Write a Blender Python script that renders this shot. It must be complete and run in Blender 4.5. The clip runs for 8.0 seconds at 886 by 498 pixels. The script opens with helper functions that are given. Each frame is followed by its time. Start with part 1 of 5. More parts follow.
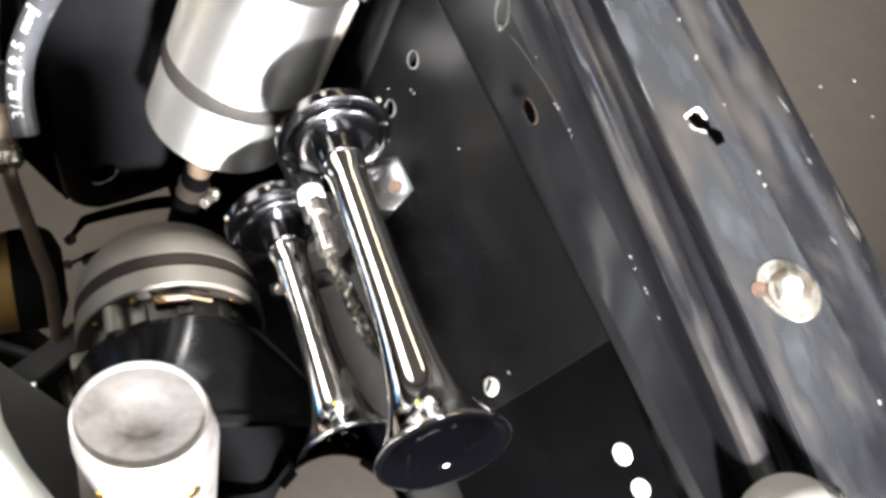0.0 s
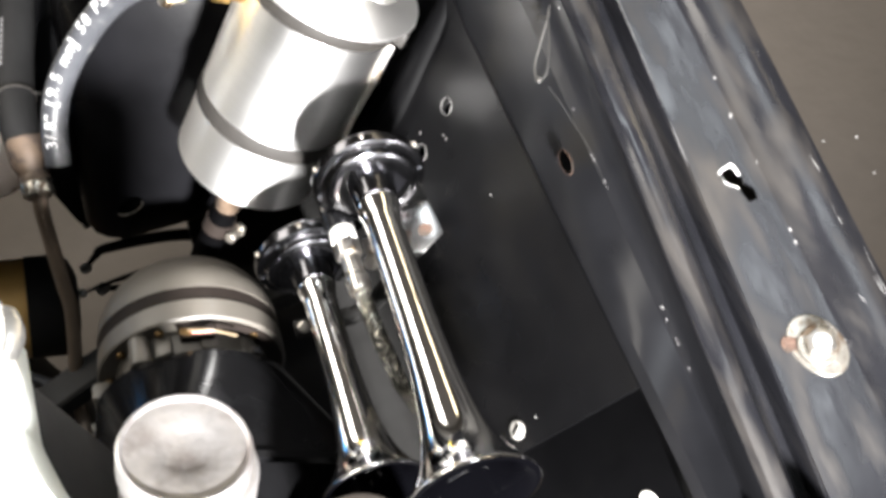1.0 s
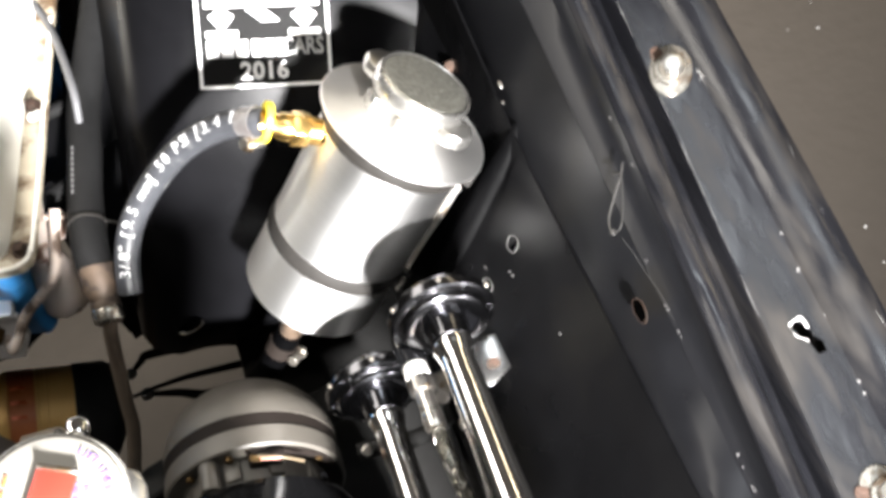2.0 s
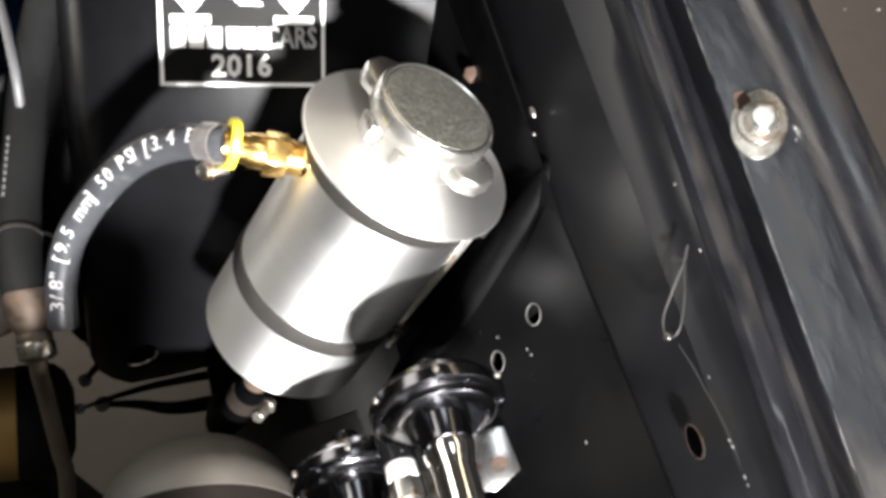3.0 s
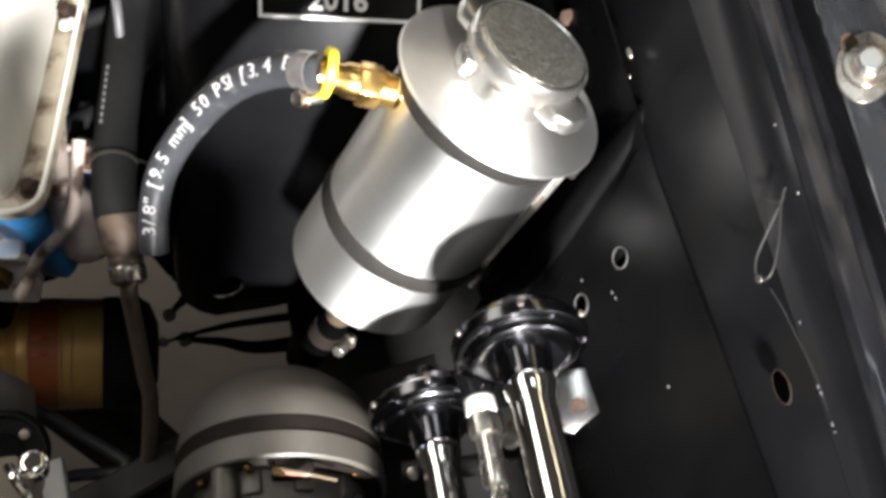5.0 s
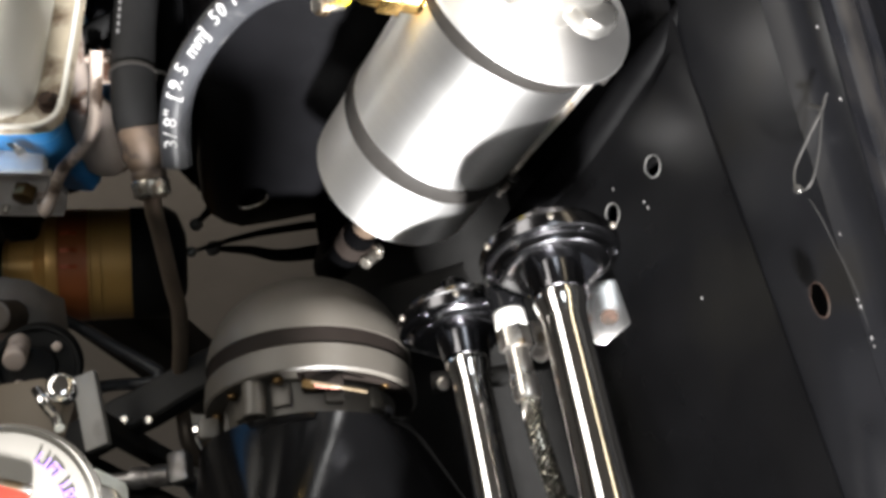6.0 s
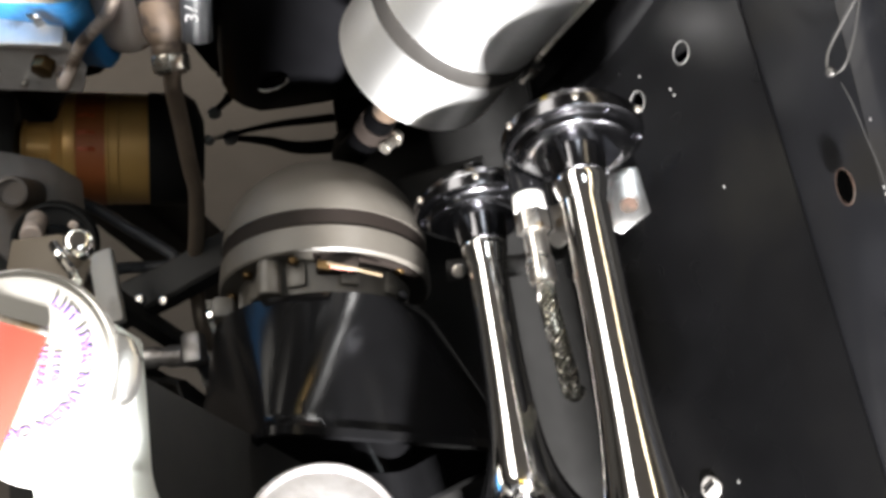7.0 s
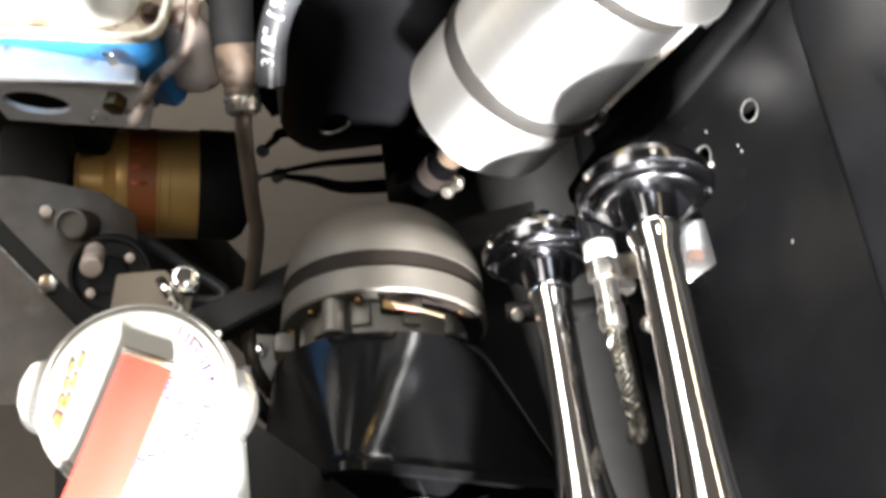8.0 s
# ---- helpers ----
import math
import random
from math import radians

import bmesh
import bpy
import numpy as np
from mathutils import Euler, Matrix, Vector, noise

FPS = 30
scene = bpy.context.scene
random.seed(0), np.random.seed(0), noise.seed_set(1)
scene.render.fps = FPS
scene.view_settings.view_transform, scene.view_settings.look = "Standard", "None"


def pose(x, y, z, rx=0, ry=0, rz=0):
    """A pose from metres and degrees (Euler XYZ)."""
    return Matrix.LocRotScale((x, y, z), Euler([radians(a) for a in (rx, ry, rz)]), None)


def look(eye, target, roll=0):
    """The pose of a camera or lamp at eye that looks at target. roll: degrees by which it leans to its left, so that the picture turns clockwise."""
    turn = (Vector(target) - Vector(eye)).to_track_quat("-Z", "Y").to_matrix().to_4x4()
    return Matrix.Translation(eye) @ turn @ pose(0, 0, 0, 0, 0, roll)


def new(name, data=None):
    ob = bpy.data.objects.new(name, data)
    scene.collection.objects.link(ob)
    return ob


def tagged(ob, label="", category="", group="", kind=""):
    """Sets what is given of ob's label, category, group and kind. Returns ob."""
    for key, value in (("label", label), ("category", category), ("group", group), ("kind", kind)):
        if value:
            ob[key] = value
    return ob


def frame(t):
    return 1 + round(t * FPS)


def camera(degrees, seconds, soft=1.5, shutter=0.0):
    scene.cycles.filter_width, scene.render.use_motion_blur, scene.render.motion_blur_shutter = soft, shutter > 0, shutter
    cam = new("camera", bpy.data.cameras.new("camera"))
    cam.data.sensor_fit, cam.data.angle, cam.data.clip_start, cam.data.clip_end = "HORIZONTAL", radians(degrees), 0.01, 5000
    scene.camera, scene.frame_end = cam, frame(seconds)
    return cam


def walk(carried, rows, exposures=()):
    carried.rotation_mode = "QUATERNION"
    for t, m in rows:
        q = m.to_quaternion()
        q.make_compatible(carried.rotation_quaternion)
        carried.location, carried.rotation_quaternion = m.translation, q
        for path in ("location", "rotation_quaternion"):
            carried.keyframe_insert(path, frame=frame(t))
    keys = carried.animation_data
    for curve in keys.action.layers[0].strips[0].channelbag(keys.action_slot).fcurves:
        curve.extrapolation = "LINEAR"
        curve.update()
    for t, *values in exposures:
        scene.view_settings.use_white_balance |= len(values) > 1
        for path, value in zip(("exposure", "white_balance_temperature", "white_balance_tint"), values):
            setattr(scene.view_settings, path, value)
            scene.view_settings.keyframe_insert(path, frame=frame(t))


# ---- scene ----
cam = camera(44.0, 8.0, soft=3.6, shutter=0.4)
PATH = [
    (0, (0.157, -0.048, 1.29), (0.167, 0.964, -0.435), -22.6),
    (0.25, (0.1540, -0.0467, 1.2951), (0.1696, 0.9739, -0.4248), -20.84),
    (0.5, (0.15, -0.046, 1.298), (0.183, 0.989, -0.413), -19.4),
    (1, (0.139, -0.044, 1.303), (0.194, 1.016, -0.392), -18.6),
    (1.25, (0.1371, -0.0361, 1.3166), (0.2149, 1.0631, -0.3524), -18.12),
    (1.5, (0.133, -0.027, 1.332), (0.237, 1.079, -0.33), -17.2),
    (1.75, (0.1229, -0.0209, 1.3440), (0.2163, 1.0900, -0.3165), -17.59),
    (2, (0.112, -0.011, 1.352), (0.227, 1.123, -0.291), -16.2),
    (2.2, (0.11, 0.004, 1.354), (0.235, 1.139, -0.287), -14.7),
    (3.3, (0.147, 0.132, 1.261), (0.151, 1.144, -0.464), -15.4),
    (3.5, (0.138, 0.139, 1.26), (0.083, 1.143, -0.468), -17.0),
    (4, (0.125, 0.127, 1.263), (0.067, 1.125, -0.469), -15.5),
    (4.5, (0.116, 0.101, 1.277), (0.058, 1.125, -0.44), -15.3),
    (4.7, (0.131, 0.09, 1.275), (0.07, 1.148, -0.421), -16.7),
    (5.8, (0.128, 0.104, 1.271), (-0.031, 1.004, -0.508), -24.0),
    (6, (0.132, 0.103, 1.267), (-0.052, 0.989, -0.516), -25.5),
    (6.25, (0.1303, 0.0998, 1.2636), (-0.0649, 0.9537, -0.5344), -25.65),
    (6.5, (0.128, 0.096, 1.262), (-0.09, 0.897, -0.558), -26.9),
    (6.75, (0.1270, 0.0922, 1.2596), (-0.1092, 0.8766, -0.5649), -27.92),
    (7, (0.126, 0.09, 1.258), (-0.118, 0.85, -0.576), -28.8),
    (7.25, (0.1227, 0.0905, 1.2598), (-0.1285, 0.8324, -0.5804), -29.59),
    (7.5, (0.117, 0.091, 1.264), (-0.123, 0.853, -0.57), -28.3),
    (7.75, (0.1086, 0.0910, 1.2700), (-0.1413, 0.8634, -0.5578), -28.20),
    (8, (0.097, 0.091, 1.278), (-0.13, 0.914, -0.531), -25.0),
]
walk(cam, [(t, look(eye, target, roll)) for t, eye, target, roll in PATH],
     [(0.0, 0.34), (1.5, 0.34), (2.2, 0.08), (3.3, -0.42), (4.5, -0.66), (5.8, -0.44), (6.5, -0.06), (7.2, 0.24), (8.0, 0.62)])


# ---------------------------------------------------------------- world and light
world = bpy.data.worlds.new("world")
scene.world = world
world.use_nodes = True
world.node_tree.nodes["Background"].inputs["Color"].default_value = (0.02, 0.02, 0.022, 1)
world.node_tree.nodes["Background"].inputs["Strength"].default_value = 0.3


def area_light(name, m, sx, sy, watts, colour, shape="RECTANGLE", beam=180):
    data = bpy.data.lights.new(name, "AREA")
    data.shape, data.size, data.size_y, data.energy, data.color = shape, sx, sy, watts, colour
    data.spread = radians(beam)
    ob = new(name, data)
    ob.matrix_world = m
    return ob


# None of the lamps is in view; placed from the tank's shadow and reflections.
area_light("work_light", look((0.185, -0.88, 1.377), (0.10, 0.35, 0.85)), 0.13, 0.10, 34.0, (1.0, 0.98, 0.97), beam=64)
# Added where the flange mirrors it, to give the rail a cool sheen.
area_light("rail_sheen_light", look((0.63, 0.08, 2.5), (0.63, 0.08, 0.0)), 0.30, 1.0, 8.5, (0.90, 0.96, 1.0))
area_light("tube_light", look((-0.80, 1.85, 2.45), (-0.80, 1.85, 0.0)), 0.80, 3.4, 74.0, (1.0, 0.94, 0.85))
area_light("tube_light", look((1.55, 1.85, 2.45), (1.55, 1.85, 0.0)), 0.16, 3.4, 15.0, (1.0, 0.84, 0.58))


# ---------------------------------------------------------------- materials
def material(name, base, rough=0.5, metal=0.0, vary=0.15, grain=60.0, bump=0.0, stain=None, stain_at=0.6, stain_size=9.0,
             stretch=(1, 1, 1), aniso=0.0, rough_vary=0.1, turned=0.0, smear=(1, 1, 1), soft=0.12, spec=0.5):
    m = bpy.data.materials.new(name)
    m.use_nodes = True
    nt = m.node_tree
    n, link = nt.nodes, nt.links.new
    p = n["Principled BSDF"]
    co = n.new("ShaderNodeTexCoord")
    mp = n.new("ShaderNodeMapping")
    mp.inputs["Scale"].default_value = stretch
    link(co.outputs["Object"], mp.inputs["Vector"])
    fine = n.new("ShaderNodeTexNoise")
    fine.inputs["Scale"].default_value, fine.inputs["Detail"].default_value = grain, 6
    link(mp.outputs["Vector"], fine.inputs["Vector"])
    wide = n.new("ShaderNodeTexNoise")
    wide.inputs["Scale"].default_value, wide.inputs["Detail"].default_value = stain_size, 4
    sm = n.new("ShaderNodeMapping")
    sm.inputs["Scale"].default_value = smear
    link(co.outputs["Object"], sm.inputs["Vector"])
    link(sm.outputs["Vector"], wide.inputs["Vector"])
    mix = n.new("ShaderNodeMix")
    mix.data_type = "RGBA"
    lo = tuple(max(0.0, c * (1 - vary)) for c in base)
    hi = tuple(min(1.0, c * (1 + vary)) for c in base)
    mix.inputs["A"].default_value, mix.inputs["B"].default_value = (*lo, 1), (*hi, 1)
    link(fine.outputs["Fac"], mix.inputs["Factor"])
    colour = mix.outputs["Result"]
    if stain:
        ramp = n.new("ShaderNodeMapRange")
        ramp.inputs["From Min"].default_value, ramp.inputs["From Max"].default_value = stain_at, stain_at + soft
        link(wide.outputs["Fac"], ramp.inputs["Value"])
        over = n.new("ShaderNodeMix")
        over.data_type = "RGBA"
        over.inputs["B"].default_value = (*stain, 1)
        link(ramp.outputs["Result"], over.inputs["Factor"])
        link(colour, over.inputs["A"])
        colour = over.outputs["Result"]
    link(colour, p.inputs["Base Color"])
    p.inputs["Metallic"].default_value = metal
    p.inputs["Specular IOR Level"].default_value = spec
    rr = n.new("ShaderNodeMapRange")
    rr.inputs["From Min"].default_value, rr.inputs["From Max"].default_value = 0.3, 0.7
    rr.inputs["To Min"].default_value, rr.inputs["To Max"].default_value = max(0.02, rough * (1 - rough_vary)), min(1, rough * (1 + 2 * rough_vary))
    link(wide.outputs["Fac"], rr.inputs["Value"])
    link(rr.outputs["Result"], p.inputs["Roughness"])
    if aniso:
        p.inputs["Anisotropic"].default_value, p.inputs["Anisotropic Rotation"].default_value = aniso, turned
        tan = n.new("ShaderNodeTangent")
        tan.direction_type, tan.axis = "RADIAL", "Z"
        link(tan.outputs["Tangent"], p.inputs["Tangent"])
    if bump:
        b = n.new("ShaderNodeBump")
        b.inputs["Strength"].default_value, b.inputs["Distance"].default_value = 1.0, bump
        link(fine.outputs["Fac"], b.inputs["Height"])
        link(b.outputs["Normal"], p.inputs["Normal"])
    return m


BLACK = material("black_paint", (0.0019, 0.0019, 0.0021), 0.27, vary=0.4, grain=40, stain=(0.0031, 0.003, 0.0028), stain_at=0.55, stain_size=14, bump=0.00012, rough_vary=0.25, spec=0.09)
SATIN = material("satin_black", (0.010, 0.0098, 0.0095), 0.6, vary=0.3, grain=90, bump=0.0001, rough_vary=0.2, spec=0.2)
PLASTIC = material("black_plastic", (0.0035, 0.0035, 0.0038), 0.14, vary=0.3, grain=50, rough_vary=0.2, spec=0.075)
# Worn paint; blue base and brown streaks stand for what it reflects.
RAIL = material("worn_rail_sheen", (0.0046, 0.0047, 0.0057), 0.24, vary=0.6, grain=26, stretch=(3, 0.5, 3), stain=(0.0185, 0.0162, 0.0140), stain_at=0.50, stain_size=85, smear=(1, 0.08, 1), soft=0.34, bump=0.0004, rough_vary=0.5, spec=0.38)
ALU = material("brushed_aluminium", (0.94, 0.93, 0.915), 0.37, 1.0, vary=0.08, grain=40, stretch=(0.4, 0.4, 60), bump=0.00005, aniso=0.7, turned=0.25)
ALULID = material("spun_aluminium", (0.94, 0.93, 0.915), 0.56, 1.0, vary=0.06, grain=60, bump=0.00004, aniso=0.75, turned=0.25)
CASTALU = material("cast_aluminium", (0.46, 0.45, 0.43), 0.27, 0.95, vary=0.12, grain=160, bump=0.0001, stain=(0.5, 0.47, 0.42), stain_size=30)
CHROME = material("chrome", (0.86, 0.85, 0.84), 0.07, 1.0, vary=0.03, grain=260, stretch=(1, 1, 0.03), bump=0.00004, rough_vary=0.5)
DARKCHROME = material("dark_chrome", (0.085, 0.085, 0.092), 0.17, 1.0, vary=0.1, grain=40)
STRAP = material("black_rubber_strap", (0.010, 0.009, 0.008), 0.55, vary=0.3, grain=200, bump=0.0001, spec=0.3)
BRASS = material("brass", (0.72, 0.47, 0.16), 0.25, 1.0, vary=0.15, grain=80, stain=(0.45, 0.28, 0.1), stain_size=60)
YELLOW = material("yellow_plastic", (0.75, 0.6, 0.03), 0.4, vary=0.1)
DARKHOSE = material("soft_black_rubber", (0.0055, 0.0055, 0.0056), 0.75, vary=0.3, grain=120, bump=0.0002, spec=0.12)
HOSE = material("rubber_hose", (0.024, 0.025, 0.028), 0.40, vary=0.3, grain=120, bump=0.0002, stain=(0.07, 0.07, 0.07), stain_size=40, spec=0.35)
PRINT = material("white_print", (0.75, 0.75, 0.75), 0.6, vary=0.1)
GREY = material("grey_moulding", (0.054, 0.0485, 0.041), 0.5, vary=0.06, grain=220, bump=0.0001)
FLOORM = material("concrete_floor", (0.092, 0.079, 0.068), 0.75, vary=0.10, grain=30, bump=0.002, stain=(0.12, 0.10, 0.082), stain_at=0.62, stain_size=3)
WALLM = material("painted_wall", (0.36, 0.35, 0.34), 0.8, vary=0.1, grain=8, bump=0.001)
PALEWALL = material("pale_painted_wall", (0.42, 0.42, 0.42), 0.8, vary=0.08, grain=8, bump=0.001)
SHADEWALL = material("dark_mirrored_wall", (0.10, 0.098, 0.096), 0.8, vary=0.1, grain=8, bump=0.001)
DARKWALL = material("dark_front_wall", (0.10, 0.10, 0.11), 0.7, vary=0.1, grain=8, bump=0.001)
CEILM = material("ceiling_board", (0.78, 0.785, 0.80), 0.8, vary=0.08, grain=8)
STEEL = material("zinc_steel", (0.52, 0.50, 0.47), 0.28, 1.0, vary=0.2, grain=150, stain=(0.26, 0.19, 0.12), stain_at=0.54, stain_size=90)
WHITE = material("cream_enamel", (0.72, 0.70, 0.64), 0.35, vary=0.05, grain=30, stain=(0.42, 0.34, 0.23), stain_at=0.64, stain_size=26)
OILYCREAM = material("oil_stained_enamel", (0.48, 0.42, 0.32), 0.4, vary=0.2, grain=70, stain=(0.12, 0.078, 0.045), stain_at=0.46, stain_size=55, soft=0.18, bump=0.0003)
BLUE = material("blue_enamel", (0.03, 0.18, 0.42), 0.35, vary=0.2, grain=40, stain=(0.03, 0.04, 0.06), stain_size=20)
GOLD = material("gold_filter_paint", (0.50, 0.30, 0.092), 0.42, 0.3, vary=0.15, grain=30, rough_vary=0.3)
# Darker copy of the cream enamel, standing in for less lamp light.
CAPWHITE = material("shaded_cap_enamel", (0.19, 0.182, 0.165), 0.4, vary=0.06, grain=60, stain=(0.12, 0.10, 0.075), stain_at=0.62, stain_size=40)
RED = material("red_paint", (0.36, 0.032, 0.02), 0.4, vary=0.1)
REDDARK = material("dark_red_print", (0.34, 0.10, 0.028), 0.5, vary=0.2)
PIPE = material("brown_steel_pipe", (0.19, 0.15, 0.115), 0.40, 0.75, vary=0.3, grain=60)
PINKISH = material("grimy_casting", (0.48, 0.41, 0.365), 0.5, vary=0.15, grain=40, stain=(0.14, 0.075, 0.05), stain_at=0.56, stain_size=42, soft=0.05, bump=0.0005)
# Near-black stand-in for the shade inside holes, slots and notches.
HOLESHADE = material("painted_hole_shade", (0.0003, 0.0003, 0.0003), 0.95, vary=0.2, spec=0.0)
GREYHOSE = material("grey_hose", (0.06, 0.06, 0.063), 0.4, vary=0.1)
DULLGREY = material("dull_grey_paint", (0.20, 0.195, 0.185), 0.5, vary=0.15, grain=60, stain=(0.12, 0.11, 0.1), stain_size=30)
GRIMYCRIMP = material("greasy_brown_crimp", (0.075, 0.052, 0.036), 0.55, 0.3, vary=0.4, grain=120, bump=0.0003, stain=(0.03, 0.021, 0.015), stain_at=0.5, stain_size=90)
RUST = material("rust", (0.032, 0.015, 0.008), 0.8, 0.2, vary=0.9, grain=350, bump=0.0012, stain=(0.02, 0.014, 0.01), stain_at=0.5, stain_size=160)
CHIP = material("bare_chips", (0.15, 0.147, 0.145), 0.6, vary=0.5, grain=300)
SEALER = material("dirty_sealer", (0.020, 0.0196, 0.019), 0.8, vary=0.5, grain=200, spec=0.1)
HOSEPRINT = material("worn_grey_print", (0.30, 0.30, 0.30), 0.6, vary=0.4, grain=500)
LIP = material("bright_bare_edge", (0.11, 0.108, 0.105), 0.5, vary=0.2, grain=300)
MINT = material("pale_mint_paint", (0.66, 0.70, 0.67), 0.4, vary=0.06, grain=40, stain=(0.45, 0.45, 0.4), stain_at=0.66, stain_size=30)
PLUGGREY = material("pale_grey_plug", (0.22, 0.21, 0.195), 0.5, vary=0.2)
WHITEPL = material("white_plastic", (0.50, 0.49, 0.46), 0.4, vary=0.05)
STICKER = material("black_vinyl", (0.005, 0.005, 0.005), 0.22, vary=0.2)
GREYPRINT = material("grey_print", (0.3, 0.3, 0.3), 0.6, vary=0.3, grain=600)
DULLFACE = material("dull_stamped_face", (0.31, 0.305, 0.27), 0.36, 0.9, vary=0.65, grain=700, bump=0.0005, stain=(0.50, 0.495, 0.45), stain_at=0.5, stain_size=300, soft=0.3)
PINK = material("pink_wire", (0.35, 0.14, 0.11), 0.5)
CREAM = material("cream_wire", (0.10, 0.075, 0.045), 0.5)
BRAID = material("steel_braid", (0.15, 0.14, 0.118), 0.2, 1.0, vary=0.9, grain=700, bump=0.003)
STRANDS = material("bright_braid_wire", (0.34, 0.325, 0.29), 0.18, 1.0, vary=0.5, grain=500)
PINKPRINT = material("pink_print", (0.6, 0.12, 0.4), 0.5)
TAN = material("tan_gasket", (0.08, 0.062, 0.042), 0.6, vary=0.15)
WORNALU = material("scuffed_aluminium", (0.26, 0.25, 0.247), 0.40, 0.8, vary=0.16, grain=220, bump=0.0003, stain=(0.18, 0.165, 0.16), stain_at=0.52, stain_size=60)
DARKCAP = material("brown_black_plastic", (0.011, 0.009, 0.0075), 0.7, vary=0.25, grain=200, bump=0.0001, spec=0.12)
WIRE = material("dull_spring_wire", (0.085, 0.083, 0.08), 0.35, 0.9, vary=0.2, grain=200)
SEAL = material("dark_brown_seal", (0.007, 0.005, 0.004), 0.7, vary=0.2, grain=120, spec=0.12)
OLDBRASS = material("tarnished_brass", (0.10, 0.062, 0.026), 0.4, 0.9, vary=0.3, grain=120, stain=(0.1, 0.06, 0.03), stain_size=90)
# Chrome inside the bells mirrors darkness; near-black colour stands in for it.
MOUTH = material("dark_bell_reflection", (0.0005, 0.0005, 0.0007), 0.06, vary=0.2, grain=40, spec=0.04)
GRIMY = material("grimy_tan_steel", (0.52, 0.43, 0.37), 0.45, 0.2, vary=0.3, grain=60, stain=(0.08, 0.055, 0.04), stain_at=0.52, stain_size=50)
TABSTEEL = material("dull_plate_steel", (0.30, 0.295, 0.29), 0.2, 1.0, vary=0.2, grain=120, stain=(0.16, 0.10, 0.07), stain_at=0.58, stain_size=110)
SLOTLIP = material("bare_slot_edge", (0.62, 0.61, 0.60), 0.45, vary=0.2, grain=300)
DULLBLACK = material("dull_black_paint", (0.004, 0.004, 0.0045), 0.7, vary=0.3, grain=60, bump=0.0001, spec=0.07)
TOWERBLACK = material("waxed_black_paint", (0.0026, 0.0026, 0.003), 0.30, vary=0.3, grain=50, bump=0.0001, rough_vary=0.2, spec=0.045)
PALEALU = material("weathered_aluminium", (0.74, 0.735, 0.73), 0.42, 0.35, vary=0.12, grain=140, bump=0.0002, stain=(0.30, 0.28, 0.25), stain_size=40)
DULLZINC = material("dull_zinc", (0.22, 0.205, 0.18), 0.26, 0.85, vary=0.3, grain=160, bump=0.0003, stain=(0.10, 0.065, 0.04), stain_at=0.55, stain_size=120)
# Base raised and blued so the colour carries a reflected sheen.
WALLBLACK = material("wall_sheen_black", (0.0034, 0.0035, 0.0041), 0.30, vary=0.4, grain=40, bump=0.0001, stain=(0.004, 0.0038, 0.0036), stain_size=20, spec=0.18)
FADEDRED = material("faded_red_print", (0.50, 0.10, 0.03), 0.5, vary=0.3, grain=200)
# Darker than the panel's paint: shade on recess, bead and hose put into colour.
SHADEBLACK = material("painted_shade_black", (0.0005, 0.0005, 0.0006), 0.55, vary=0.4, grain=60, bump=0.0003, stain=(0.0010, 0.0010, 0.0009), stain_size=24, spec=0.025)
GREASE = material("greasy_casting", (0.075, 0.060, 0.049), 0.45, vary=0.5, grain=50, bump=0.0006, stain=(0.10, 0.086, 0.072), stain_at=0.56, stain_size=40)
LILAC = material("purple_print", (0.22, 0.12, 0.55), 0.5)


# ---------------------------------------------------------------- building helpers
def along(p, axis, xhint=(1, 0, 0)):
    """A pose at p whose z runs along axis and whose x leans to xhint."""
    z = Vector(axis).normalized()
    x = Vector(xhint)
    x = (x - z * x.dot(z)).normalized()
    y = z.cross(x)
    m = Matrix((x, y, z)).transposed().to_4x4()
    m.translation = p
    return m


def thing(name, m, label, category, group="", kind=""):
    ob = new(name)
    ob.matrix_world = m
    ob.empty_display_size = 0.02
    return tagged(ob, label, category, group, kind)


def part(name, bm, mat, parent=None, label="", smooth=35):
    bmesh.ops.recalc_face_normals(bm, faces=bm.faces)
    me = bpy.data.meshes.new(name)
    limit = radians(smooth)
    for f in bm.faces:
        f.smooth = True
    for e in bm.edges:
        if len(e.link_faces) == 2 and e.calc_face_angle(0) > limit:
            e.smooth = False
    bm.to_mesh(me)
    bm.free()
    me.materials.append(mat)
    ob = new(name, me)
    if parent:
        ob.parent = parent
    if label:
        tagged(ob, label)
    return ob


def lathe(profile, seg=48, m=None, bm=None):
    """Turns (radius, height) pairs round z; a radius of zero closes an end."""
    bm = bm or bmesh.new()
    m = m or Matrix()
    rings = []
    for r, z in profile:
        if r < 1e-6:
            rings.append([bm.verts.new(m @ Vector((0, 0, z)))])
        else:
            rings.append([bm.verts.new(m @ Vector((r * math.cos(2 * math.pi * i / seg), r * math.sin(2 * math.pi * i / seg), z))) for i in range(seg)])
    for a, b in zip(rings, rings[1:]):
        for i in range(seg):
            j = (i + 1) % seg
            if len(a) == 1 and len(b) == 1:
                continue
            if len(a) == 1:
                bm.faces.new((a[0], b[i], b[j]))
            elif len(b) == 1:
                bm.faces.new((a[i], a[j], b[0]))
            else:
                bm.faces.new((a[i], a[j], b[j], b[i]))
    return bm


